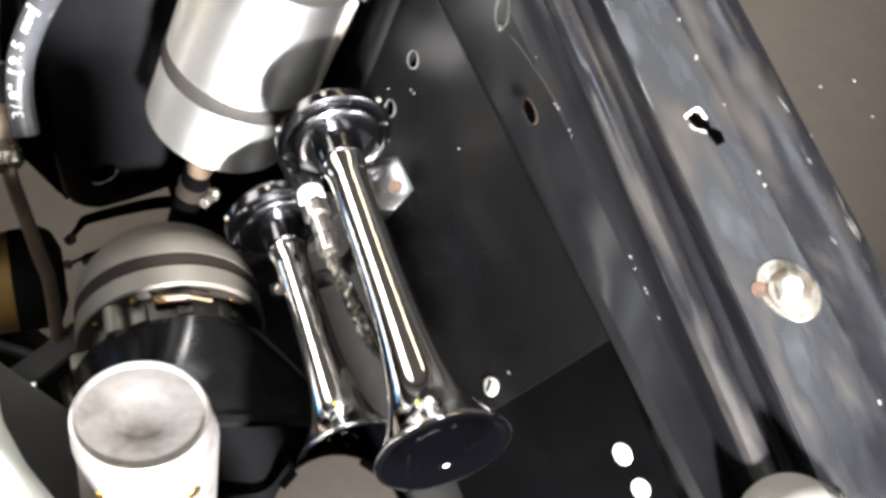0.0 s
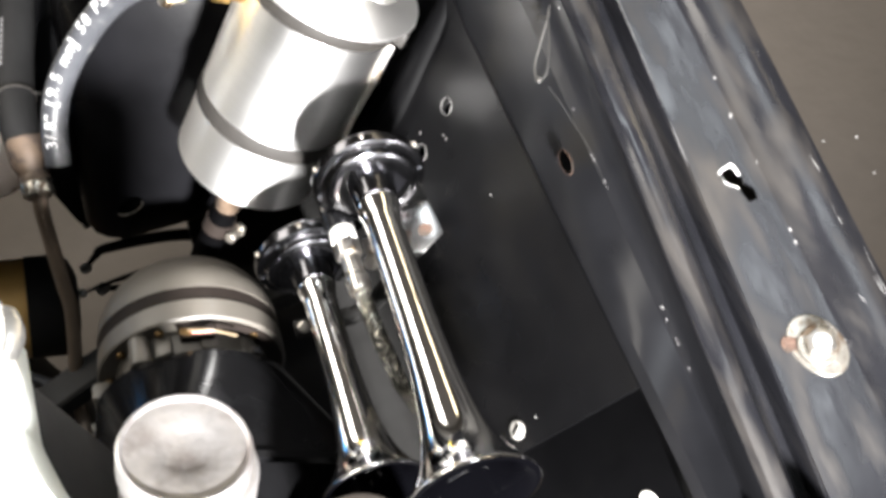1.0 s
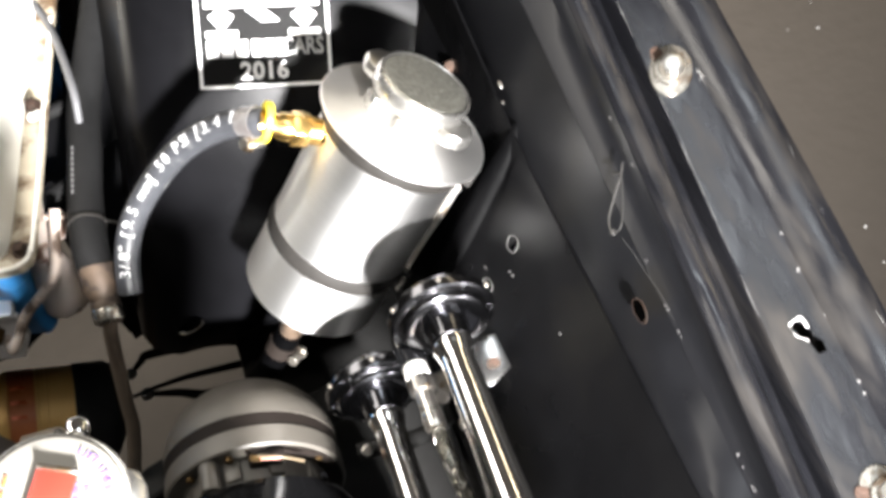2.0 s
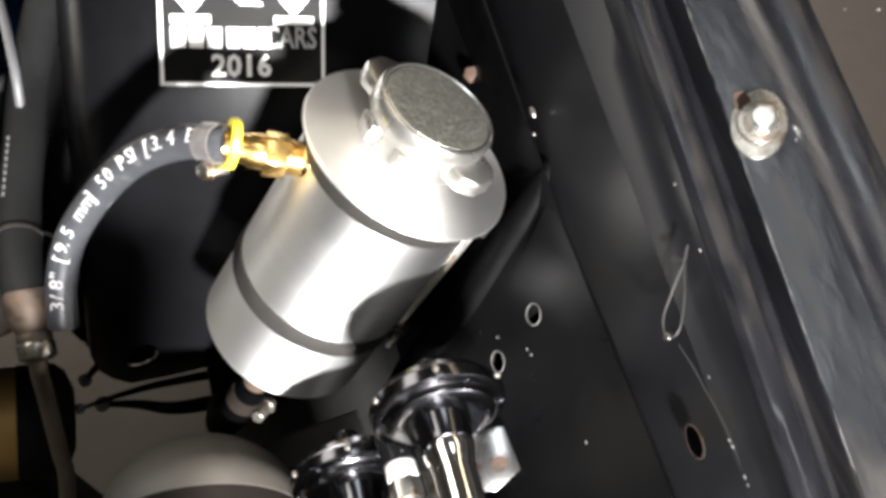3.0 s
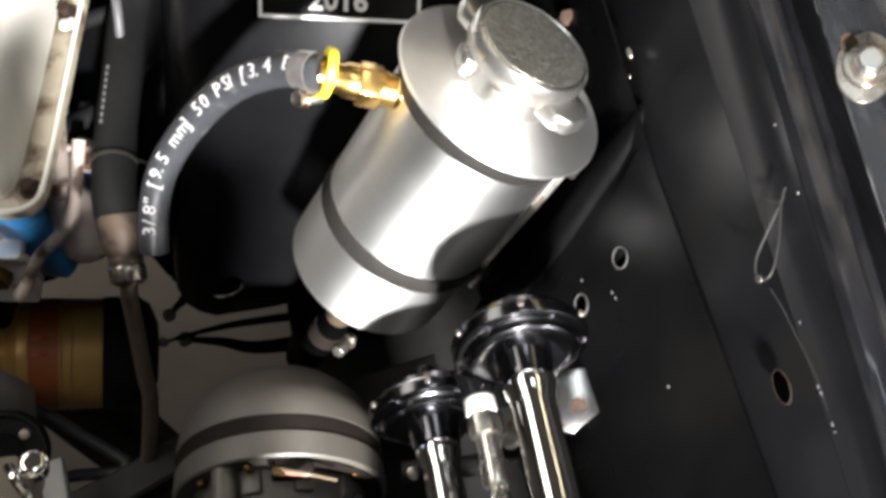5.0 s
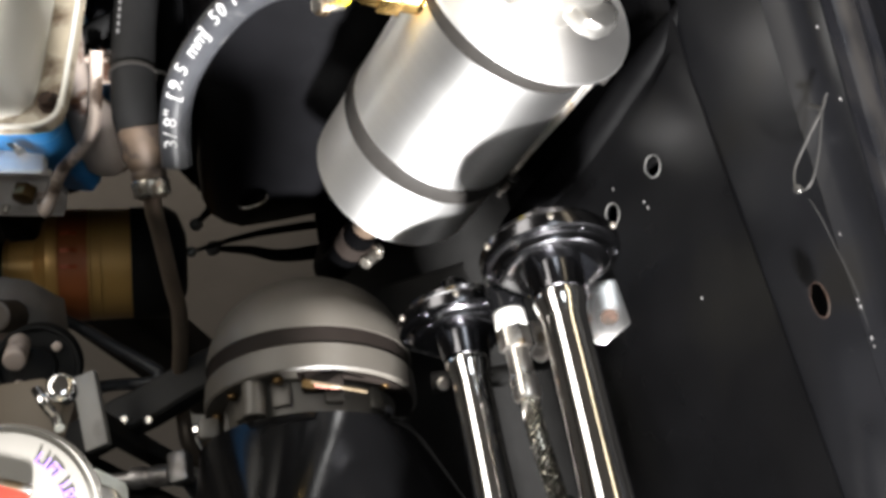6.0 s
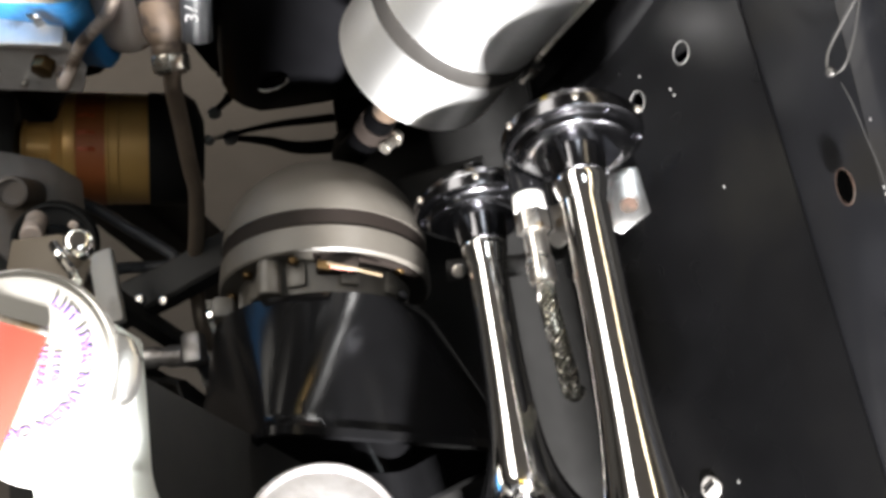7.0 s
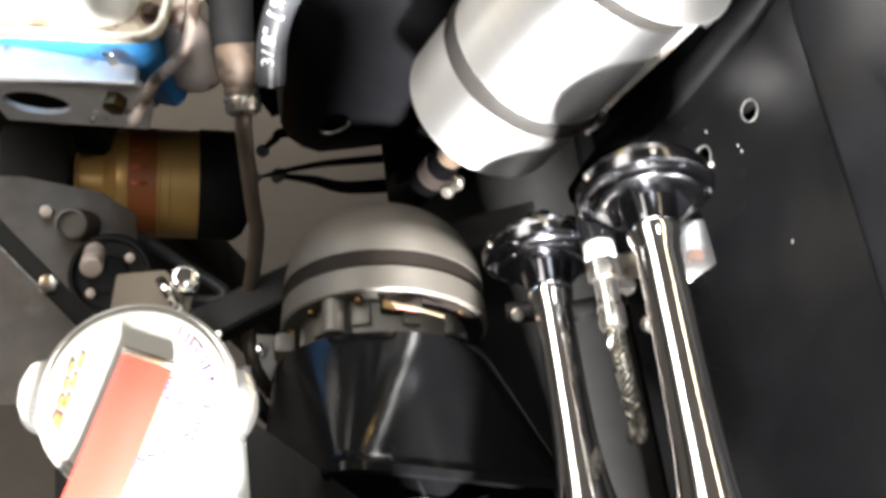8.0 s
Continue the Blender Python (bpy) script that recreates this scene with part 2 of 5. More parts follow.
def rounded(r, z0, z1, e, n=4, hole=0.0):
    """A profile for a short cylinder with eased edges."""
    out = [(hole, z0)] if hole else [(0, z0)]
    out += [(r - e + e * math.sin(k * math.pi / 2 / n), z0 + e - e * math.cos(k * math.pi / 2 / n)) for k in range(n + 1)]
    out += [(r - e + e * math.cos(k * math.pi / 2 / n), z1 - e + e * math.sin(k * math.pi / 2 / n)) for k in range(n + 1)]
    out += [(hole, z1), (hole, z0)] if hole else [(0, z1)]
    return out


def spline(points, steps=10):
    """A smooth line through the points."""
    p = [Vector(q) for q in points]
    p = [p[0] * 2 - p[1]] + p + [p[-1] * 2 - p[-2]]
    out = []
    for a, b, c, d in zip(p, p[1:], p[2:], p[3:]):
        for k in range(steps):
            t = k / steps
            out.append(0.5 * (2 * b + (c - a) * t + (2 * a - 5 * b + 4 * c - d) * t * t + (3 * b - a - 3 * c + d) * t ** 3))
    return out + [p[-2]]


def sweep(points, radius, seg=14, bm=None, caps=True):
    """A round tube along a line of points; radius may be a function of the way along, 0 to 1."""
    bm = bm or bmesh.new()
    pts = [Vector(q) for q in points]
    up = Vector((0.31, 0.2, 0.93))
    rings = []
    for i, p in enumerate(pts):
        d = (pts[min(i + 1, len(pts) - 1)] - pts[max(i - 1, 0)]).normalized()
        up = (up - d * up.dot(d)).normalized()
        side = d.cross(up)
        r = radius(i / (len(pts) - 1)) if callable(radius) else radius
        rings.append([bm.verts.new(p + r * (math.cos(2 * math.pi * k / seg) * up + math.sin(2 * math.pi * k / seg) * side)) for k in range(seg)])
    for a, b in zip(rings, rings[1:]):
        for k in range(seg):
            bm.faces.new((a[k], a[(k + 1) % seg], b[(k + 1) % seg], b[k]))
    if caps:
        bm.faces.new(rings[0][::-1])
        bm.faces.new(rings[-1])
    return bm


def box(sx, sy, sz, e=0.001, m=None, bm=None):
    """A bevelled block centred on the origin of m."""
    piece = bmesh.new()
    bmesh.ops.create_cube(piece, size=1, matrix=Matrix.Diagonal((sx, sy, sz, 1)))
    if e:
        bmesh.ops.bevel(piece, geom=list(piece.edges), offset=e, segments=2, affect="EDGES", profile=0.5)
    piece.transform(m or Matrix())
    return piece if bm is None else joined(bm, piece)


def joined(bm, other):
    me = bpy.data.meshes.new("join")
    other.to_mesh(me)
    other.free()
    bm.from_mesh(me)
    bpy.data.meshes.remove(me)
    return bm


def slab(outline, z0, z1, e=0.0, m=None):
    """An outline in x and y, raised from z0 to z1."""
    bm = bmesh.new()
    face = bm.faces.new([bm.verts.new((x, y, z0)) for x, y in outline])
    top = bmesh.ops.extrude_face_region(bm, geom=[face])
    for v in top["geom"]:
        if isinstance(v, bmesh.types.BMVert):
            v.co.z = z1
    if e:
        bmesh.ops.bevel(bm, geom=list(bm.edges), offset=e, segments=2, affect="EDGES", profile=0.5)
    bm.transform(m or Matrix())
    return bm


def loft(rows, thick=0.0, closed=False):
    """A sheet through rows of points, with a back at the given thickness."""
    bm = bmesh.new()
    grid = [[bm.verts.new(p) for p in row] for row in rows]
    for a, b in zip(grid, grid[1:]):
        n = len(a)
        for i in range(n if closed else n - 1):
            j = (i + 1) % n
            bm.faces.new((a[i], a[j], b[j], b[i]))
    if thick:
        bmesh.ops.recalc_face_normals(bm, faces=bm.faces)
        bmesh.ops.solidify(bm, geom=list(bm.faces), thickness=thick)
    return bm


def hexagon(r, z0, z1, m=None, e=0.0006):
    return slab([(r * math.cos(math.pi / 3 * k), r * math.sin(math.pi / 3 * k)) for k in range(6)], z0, z1, e, m)


def superellipse(a, b, n, k, count, turn=0.0):
    """Point k of count round a rounded rectangle of half sizes a and b."""
    t = 2 * math.pi * k / count
    c, s = math.cos(t), math.sin(t)
    x, y = a * math.copysign(abs(c) ** (2 / n), c), b * math.copysign(abs(s) ** (2 / n), s)
    return x * math.cos(turn) - y * math.sin(turn), x * math.sin(turn) + y * math.cos(turn)


# ---------------------------------------------------------------- garage
def room():
    bm = box(6.0, 7.0, 0.1, 0, pose(0, 1.0, -0.05))
    tagged(part("floor", bm, FLOORM), "brown-grey concrete garage floor with small pale specks", "floor", kind="structure")
    # Walls and ceiling are out of view; tones chosen for what paint mirrors.
    for name, m, sx, sy, mat in (("wall_east", pose(3.05, 1, 1.3), 0.1, 7.0, WALLM), ("wall_west", pose(-3.05, 1, 1.3), 0.1, 7.0, SHADEWALL),
                                 ("wall_north", pose(0, 4.55, 1.3), 6.2, 0.1, PALEWALL), ("wall_south", pose(0, -2.55, 1.3), 6.2, 0.1, DARKWALL)):
        tagged(part(name, box(sx, sy, 2.6, 0, m), mat), "plain painted wall out of view, toned for reflections", "wall", kind="structure")
    tagged(part("ceiling", box(6.2, 7.2, 0.1, 0, pose(0, 1, 2.66)), CEILM), "plain pale ceiling out of view, toned for reflections", "ceiling", kind="structure")


def floor_grit():
    """Pale crumbs of stone and paint lying on the floor beside the fender."""
    rnd = random.Random(11)
    bm = bmesh.new()
    for _ in range(110):
        x, y, r = rnd.uniform(0.33, 0.95), rnd.uniform(-0.1, 1.3), rnd.choice((0.0012, 0.0015, 0.002, 0.003))
        ring = [bm.verts.new((x + r * rnd.uniform(0.6, 1.3) * math.cos(k * 1.257), y + r * rnd.uniform(0.6, 1.3) * math.sin(k * 1.257), 0.0)) for k in range(5)]
        tip = bm.verts.new((x, y, r * 0.8))
        for k in range(5):
            bm.faces.new((ring[k], ring[(k + 1) % 5], tip))
    tagged(part("floor_grit", bm, PALEALU), "pale crumbs of grit on the concrete floor", "grit", kind="stuff")


room()
floor_grit()

# ---------------------------------------------------------------- fender and inner panels
SLOPE = 0.276


def rail_z(z, y):
    """Height on the fender rail, which climbs to the rear."""
    return z + SLOPE * (y - 0.115)


def pierced(outline, holes, m, thick):
    """A flat sheet in the x-y plane of m with holes cut through it."""
    bm = bmesh.new()
    edges = []
    for loop in [outline] + holes:
        vs = [bm.verts.new((x, y, 0)) for x, y in loop]
        edges += [bm.edges.new((a, b)) for a, b in zip(vs, vs[1:] + vs[:1])]
    bmesh.ops.triangle_fill(bm, edges=edges, use_beauty=True)
    bmesh.ops.recalc_face_normals(bm, faces=bm.faces)
    bmesh.ops.solidify(bm, geom=list(bm.faces), thickness=thick)
    bm.transform(m)
    return bm


def ring_of(x, y, a, b, turn=0.0, count=20, n=2.0):
    out = []
    for k in range(count):
        dx, dy = superellipse(a, b, n, k, count, radians(turn))
        out.append((x + dx, y + dy))
    return out


def rim(x, y, a, b, m, wire, turn=0.0, n=2.0, lift=-0.0016):
    """A worn bare-metal lip round a hole."""
    pts = [m @ Vector((px, py, lift)) for px, py in ring_of(x, y, a, b, turn, 24, n)]
    return sweep(pts + pts[:2], wire, 6, caps=False)


def sheet_frame(p, xdir, ydir):
    x = Vector(xdir).normalized()
    y = (Vector(ydir) - x * Vector(ydir).dot(x)).normalized()
    m = Matrix((x, y, x.cross(y))).transposed().to_4x4()
    m.translation = p
    return m


def fender():
    f = thing("fender", pose(0, 0, 0), "black painted car fender rail with worn dusty top flange", "fender")
    ys = [-0.35 + 0.02 * i for i in range(75)]

    def wavy(x, z, y, k):
        return (x + 0.0006 * noise.noise((y * 9, k * 3.1, 0)), y, rail_z(z, y) + 0.0008 * noise.noise((y * 11, k * 2.3, 5)))

    def skewed(x, z, y, k):
        # the ridge and the flange's inner edge run at a slant between the seam and the outer crease
        w = min(1.0, max(0.0, (x - 0.2292) / 0.008))
        return wavy(x + 0.046 * (y - 0.20) * w, z, y, k)

    inner = [(0.2290, 0.8668), (0.2325, 0.8690), (0.2362, 0.8725), (0.2392, 0.8800), (0.2402, 0.8822), (0.2425, 0.8844), (0.2452, 0.8847), (0.2486, 0.8832), (0.2510, 0.8770), (0.2532, 0.8668), (0.2566, 0.8632), (0.2602, 0.8650),
             (0.2622, 0.8745), (0.2636, 0.8781)]
    part("ridge_side", loft([[skewed(x, z, y, k) for k, (x, z) in enumerate(inner[:5])] for y in ys], -0.0012), WALLBLACK, f, "glossy black side of the ridge")
    part("ridge", loft([[skewed(x, z, y, k + 4) for k, (x, z) in enumerate(inner[4:])] for y in ys], -0.0012), RAIL, f, "worn black ridge beside a deep gutter")
    m = sheet_frame((0.2710, 0, rail_z(0.8780, 0.0)), (1, 0, 0), (0, 1, SLOPE))
    k = math.sqrt(1 + SLOPE * SLOPE)

    def edge(v):
        # the flange's inner edge, in the frame of m
        return 0.2636 + 0.046 * (v / k - 0.20) - 0.2710

    slot_y = 0.187 * k
    slot = [(x, slot_y + y) for x, y in ((0.0030, 0.0072), (0.0095, 0.0086), (0.0110, 0.0030), (0.0112, -0.0015), (0.0138, -0.0050), (0.0134, -0.0100), (0.0092, -0.0100), (0.0078, -0.0030), (0.0036, 0.0010))]
    lo, hi = 0.150 * k, 0.222 * k
    part("flange", pierced([(edge(lo), lo), (0.0205, lo), (0.0205, hi), (edge(hi), hi)], [slot], m, -0.0012), RAIL, f, "flat dusty flange with a keyhole slot")
    for a, b in ((-0.35 * k, lo), (hi, 1.1 * k)):
        rows = []
        for i in range(21):
            v = a + (b - a) * i / 20
            x0 = min(edge(v), 0.018)
            rows.append([m @ Vector((x0 + (0.0205 - x0) * g, v, 0.0004 * noise.noise((i * 0.7, g * 1.9, a)) * (0 if i in (0, 20) else 1))) for g in (0, 0.33, 0.67, 1)])
        part("flange_strip", loft(rows, -0.0012), RAIL, f, "flat dusty flange")
    pts = [m @ Vector((x, y, 0.0003)) for x, y in slot]
    part("slot_lip", sweep(spline(pts[-2:] + pts[:3], 5), 0.0010, 6), SLOTLIP, f, "bare metal lip of the slot")
    # White ovals painted for two glints on the flange's inner edge.
    for y, long in ((0.0735, 0.0052), (0.0640, 0.0048)):
        part("painted_glint", lathe(rounded(1.0, 0, 0.3, 0.1), 16, pose(0.2625, y, rail_z(0.8785, y), math.degrees(math.atan(SLOPE)), 0, -8) @ Matrix.Diagonal((0.0020, long, 0.002, 1))), WHITEPL, f, "white spot painted for a glint on the flange edge")
    outer = [(0.2910, 0.8778), (0.2935, 0.8796), (0.2985, 0.8826), (0.3075, 0.8838), (0.3120, 0.8828), (0.3150, 0.8800), (0.3162, 0.8740), (0.3165, 0.8600)]
    part("outer_edge", loft([[wavy(x, z, y, k + 20) for k, (x, z) in enumerate(outer)] for y in ys], -0.0012), RAIL, f, "rolled outer edge with chipped paint")
    # Chipped edges; the two ridge lines also draw in the ridge's highlight.
    for x, z, size, seed in ((0.2925, 0.8792, 0.00050, 1), (0.3146, 0.8806, 0.00042, 2), (0.2403, 0.8823, 0.00034, 3), (0.2430, 0.8845, 0.00024, 4), (0.2636, 0.8783, 0.00022, 5), (0.3000, 0.8832, 0.00024, 6)):
        line = [(skewed if x < 0.27 else wavy)(x + 0.0004 * noise.noise((y * 25, seed, 3)), z + 0.0001, y, 30 + seed) for y in [-0.06 + 0.004 * i for i in range(140)]]
        part("chip_highlight_line", sweep(line, lambda f, k=seed, w=size: max(0.00003, w * (0.35 + 0.9 * noise.noise((f * 46, k * 7.3, 0)) + 0.7 * noise.noise((f * 170, k * 3.1, 4)))), 6), CHIP, f, "broken pale line of chipped paint and painted highlight")
    rows = [[(0.3166, y, rail_z(0.862, y)), (0.3175, y, rail_z(0.80, y)), (0.318, y, 0.55), (0.312, y, 0.28), (0.300, y, 0.0)] for y in ys]
    part("outer_skin", loft(rows, -0.0012), RAIL, f, "black outer fender skin")
    return f


def inner_panel():
    p = thing("inner_fender", pose(0, 0, 0), "gloss black stamped inner fender panel with drilled holes", "car panel")
    # the flat pressing: u runs down the slope from the fold, v runs to the rear
    m = sheet_frame((0.2080, 0, 0.8690), (-0.703, 0, -0.711), (0, 1, 0.0))
    holes = [(0.0325, 0.324, 0.0042, 0.0050, 0), (0.0618, 0.317, 0.0040, 0.0050, 0)]
    cuts = [ring_of(u, v, a, b, t) for u, v, a, b, t in holes]
    part("flat_pressing", pierced([(0, 0.128), (0.083, 0.142), (0.125, 0.142), (0.125, 0.325), (0.068, 0.337), (0.030, 0.351), (0, 0.366)], cuts, m, 0.0012), BLACK, p, "flat satin black pressing")
    for u, v, a, b, t in holes:
        part("hole_lip", rim(u, v, a + 0.0001, b + 0.0001, m, 0.00018, t), LIP, p, "bare metal hole edge")
        part("hole_well", lathe([(1, 0), (1, 0.012), (0, 0.012)], 24, m @ pose(u, v, 0.0004) @ Matrix.Diagonal((a + 0.0006, b + 0.0006, 1, 1))), HOLESHADE, p, "cup behind the hole, painted black for its shade")
    for u, v in ((0.042, 0.309), (0.043, 0.3125), (0.0575, 0.3275), (0.030, 0.260), (0.060, 0.150)):
        part("paint_chip", lathe([(0, 0), (0.0007, 0.0), (0.0005, 0.0003), (0, 0.0004)], 7, m @ pose(u, v, -0.0012, 180) @ Matrix.Diagonal((0.6, 1.2, 1, 1))), LIP, p)
    part("plug", lathe(rounded(0.0045, -0.001, 0.0012, 0.0006), 24, m @ pose(0.0735, 0.151, -0.0014, 180)), PLUGGREY, p, "small slotted grey plug")
    part("plug_slot", box(0.0012, 0.006, 0.0012, 0, m @ pose(0.0735, 0.151, -0.0026, 0, 0, 65)), PLASTIC, p)
    ys = [-0.35 + 0.02 * i for i in range(75)]
    rows = [[(0.2082, y, 0.8690), (0.2125, y, 0.869 + 0.12 * (rail_z(0.868, y) - 0.869) + 0.004), (0.2200, y, 0.869 + 0.5 * (rail_z(0.868, y) - 0.869) + 0.003), (0.2292, y, rail_z(0.8674, y))] for y in ys]
    part("upper_wall", loft(rows, -0.0012), WALLBLACK, p, "steep black wall below the rail")
    # oval opening: a black disc on the uncut wall paints its shade
    hm = sheet_frame((0.2213, 0.2315, 0.8925), (0, 1, 0.15), (0.55, 0, 0.83))
    part("hole_shade", lathe([(0, 0), (1, 0), (1, -0.0004), (0, -0.0004)], 28, hm @ Matrix.Diagonal((0.0062, 0.0036, 1, 1)) @ pose(0, 0, -0.0034)), HOLESHADE, p, "black disc painted as the shade of an oval hole")
    part("hole_lip", rim(0, 0, 0.0064, 0.0038, hm @ pose(0, 0, -0.0020), 0.00022), RUST, p, "rust-tinged hole edge")
    # front recess, its shade carried by the near-black colour
    rows = []
    for y in [-0.35 + 0.02 * i for i in range(24)] + [0.1285]:
        drop = 0.35 * (0.128 - y)
        rows.append([(0.2083, y, 0.8688), (0.2072, y, 0.8676 - drop), (0.1500, min(y, 0.1285) + 0.0137 * (y > 0.12), 0.8104 - drop), (0.1215, y + 0.0137 * (y > 0.12), 0.781 - drop), (0.11, y, 0.5)])
    part("front_recess", loft(rows, -0.0012), SHADEBLACK, p, "dropped front pressing, its shade put into the colour")
    # bead behind the pressing, and the rear pressing
    line = [(0.2135, 0.380, 0.876), (0.2020, 0.374, 0.859), (0.186, 0.367, 0.843), (0.165, 0.357, 0.822), (0.145, 0.351, 0.801), (0.125, 0.348, 0.780), (0.110, 0.346, 0.75)]
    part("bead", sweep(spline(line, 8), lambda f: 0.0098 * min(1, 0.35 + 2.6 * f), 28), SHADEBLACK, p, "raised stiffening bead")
    rows = []
    for y in [0.325 + 0.025 * i for i in range(28)]:
        dip = 0.006 + 0.012 * min(1, max(0, (y - 0.37) / 0.1))
        rows.append([(0.2085, y, 0.869 + 0.3 * max(0, y - 0.36)), (0.200, y, 0.866 - dip), (0.170, y, 0.836 - dip), (0.140, y, 0.806 - dip), (0.12, y, 0.78 - dip), (0.112, y, 0.5)])
    part("rear_pressing", loft(rows, 0.0012), BLACK, p)
    part("spot_weld", lathe(rounded(0.0022, 0, 0.001, 0.0005), 14, along((0.2105, 0.397, 0.892), (-0.8, -0.2, 0.5)) @ Matrix.Diagonal((0.6, 1.2, 1, 1))), STEEL, p, "bright spot of bare metal")
    part("spot_weld", lathe(rounded(0.0009, 0, 0.0008, 0.0003), 10, along((0.2085, 0.390, 0.885), (-0.8, -0.2, 0.5))), STEEL, p)
    return p


def rail_bolt(y, group, tilt):
    m = sheet_frame((0.2795, y, rail_z(0.8782, y)), (1, 0, 0), (0, 1, SLOPE)) @ pose(0, 0, 0, 0, 0, tilt)
    b = thing("flange_bolt", m, "zinc hex bolt with a wide oval washer on the fender rail", "bolt", group)
    part("washer", lathe(rounded(0.0128, 0, 0.0016, 0.0006, hole=0.003), 40, Matrix.Diagonal((0.82, 1.12, 1, 1))), DULLZINC, b, "oval dull zinc washer")
    part("collar", lathe(rounded(0.0086, 0.0016, 0.0034, 0.0008), 36), DULLZINC, b)
    part("head", joined(hexagon(0.0063, 0.003, 0.0082), lathe([(0.0001, 0.0082), (0.0045, 0.0082), (0.0040, 0.0088), (0.0001, 0.0088)], 20)), STEEL, b, "bright hex head")
    part("stain", slab([(0.0036 * (1 + 0.45 * noise.noise((k * 1.7, y * 30, 0))) * math.cos(k * 0.5236), 0.0036 * (1 + 0.45 * noise.noise((k * 1.7, y * 30, 4))) * math.sin(k * 0.5236)) for k in range(12)], 0, 0.0004, 0, pose(-0.0078, 0.0078, 0.0014)), RUST, b, "rust patch beside the washer")
    return b


def wire_clip():
    c = thing("wire_clip", pose(0, 0, 0), "thin bent wire clip hooked into the fender seam", "clip")
    lo, up = Vector((0.2205, 0.2655, 0.9135)), Vector((0.2345, 0.2860, 0.9270))
    d, side = up - lo, Vector((0.55, -0.72, 0.42)).normalized()
    pts = [up + d * 0.12, up, lo + d * 0.55 - side * 0.0024, lo + d * 0.2 - side * 0.0034, lo - d * 0.02, lo + d * 0.12 + side * 0.0042, lo + d * 0.5 + side * 0.0036, up + d * 0.02, up + d * 0.2]
    part("loop", sweep(spline(pts, 6), 0.00040, 8), WIRE, c)
    part("knob", lathe(rounded(0.0016, -0.001, 0.001, 0.0006), 12, along(lo, (-0.6, -0.2, 0.8))), WIRE, c)
    part("prong", sweep([up - side * 0.0, up + side * -0.0055], 0.0009, 8), WIRE, c)
    return c


def seam_bead():
    """Chipped sealer along the rail seam, with paint flecks on the rail."""
    bm = bmesh.new()
    line = [(0.2296 + 0.0004 * noise.noise((y * 40, 0, 0)), y, rail_z(0.8684, y)) for y in [-0.2 + 0.01 * i for i in range(44)]]
    line += [(0.2275, 0.246, 0.9035), (0.2255, 0.255, 0.9085), (0.2235, 0.262, 0.911)]
    sweep(spline(line, 2), lambda f: 0.00012 + 0.0002 * abs(noise.noise((f * 60, 3, 1))), 6, bm)
    tagged(part("seam_sealer", bm, SEALER), "thin pale cracked sealer along the rail seam", "sealer", kind="structure")
    bm = bmesh.new()
    rnd = random.Random(4)
    for x, z, count, spread in ((0.2922, 0.8788, 260, 0.0014), (0.3140, 0.8806, 160, 0.0014), (0.2405, 0.8828, 60, 0.0008), (0.282, 0.8780, 130, 0.008), (0.2296, 0.8686, 40, 0.0005)):
        for _ in range(count):
            y = rnd.uniform(-0.05, 0.45)
            if noise.noise((y * 22, x * 50, 0)) < 0.05:
                continue
            px = x + rnd.gauss(0, spread * 0.6)
            r = rnd.choice((0.00025, 0.0003, 0.0004, 0.0004, 0.0009 if count > 100 else 0.0005))
            n = 5
            mm = pose(px, y, rail_z(z + 0.0004, y), 0, 0, rnd.uniform(-25, 25))
            ring = [bm.verts.new(mm @ Vector((r * math.cos(2 * math.pi * k / n) * rnd.uniform(0.6, 1.2), r * rnd.uniform(1.0, 3.0) * math.sin(2 * math.pi * k / n), 0))) for k in range(n)]
            tip = bm.verts.new(mm @ Vector((0, 0, 0.0004)))
            for k in range(n):
                bm.faces.new((ring[k], ring[(k + 1) % n], tip))
    for x, z, count, spread in ((0.3085, 0.8842, 60, 0.0035), (0.2800, 0.8784, 50, 0.0075)):
        for _ in range(count):
            y, px = rnd.uniform(-0.05, 0.28), x + rnd.gauss(0, spread * 0.7)
            long, wide = rnd.uniform(0.0015, 0.009), rnd.uniform(0.00008, 0.0002)
            mm = pose(px, y, rail_z(z - (px - x) ** 2 * (90 if x < 0.25 else 12), y) + 0.0002, math.degrees(math.atan(SLOPE)), 0, rnd.uniform(-14, 14))
            vs = [bm.verts.new(mm @ Vector(q)) for q in ((-wide, 0, 0), (0, -long, 0), (wide, 0, 0), (0, long, 0), (0, 0, 0.0002))]
            for a, b in ((0, 1), (1, 2), (2, 3), (3, 0)):
                bm.faces.new((vs[a], vs[b], vs[4]))
    tagged(part("paint_flecks", bm, CHIP), "pale chips and dust along the worn rail edges", "flecks", kind="stuff")


def white_plug(x, y, z, r, stretch):
    m = along((x, y, z), (-0.7141, -0.2313, 0.6608), (0, 1, 0))
    b = thing("panel_plug", m, "round white plastic plug in the black front panel", "plug", "white plugs")
    part("head", lathe(rounded(r, -0.003, 0.0014, 0.0008), 28, Matrix.Diagonal((stretch, 1, 1, 1))), WHITEPL, b)
    part("stem", lathe(rounded(r * 0.6, -0.008, -0.003, 0.0005), 16), WHITEPL, b)


fender()
inner_panel()
rail_bolt(0.1135, "rail bolts", 20)
rail_bolt(0.3265, "rail bolts", -30)
wire_clip()
seam_bead()
white_plug(0.1950, 0.0902, 0.8412, 0.0044, 1.1)
white_plug(0.1959, 0.0750, 0.8370, 0.0044, 1.0)


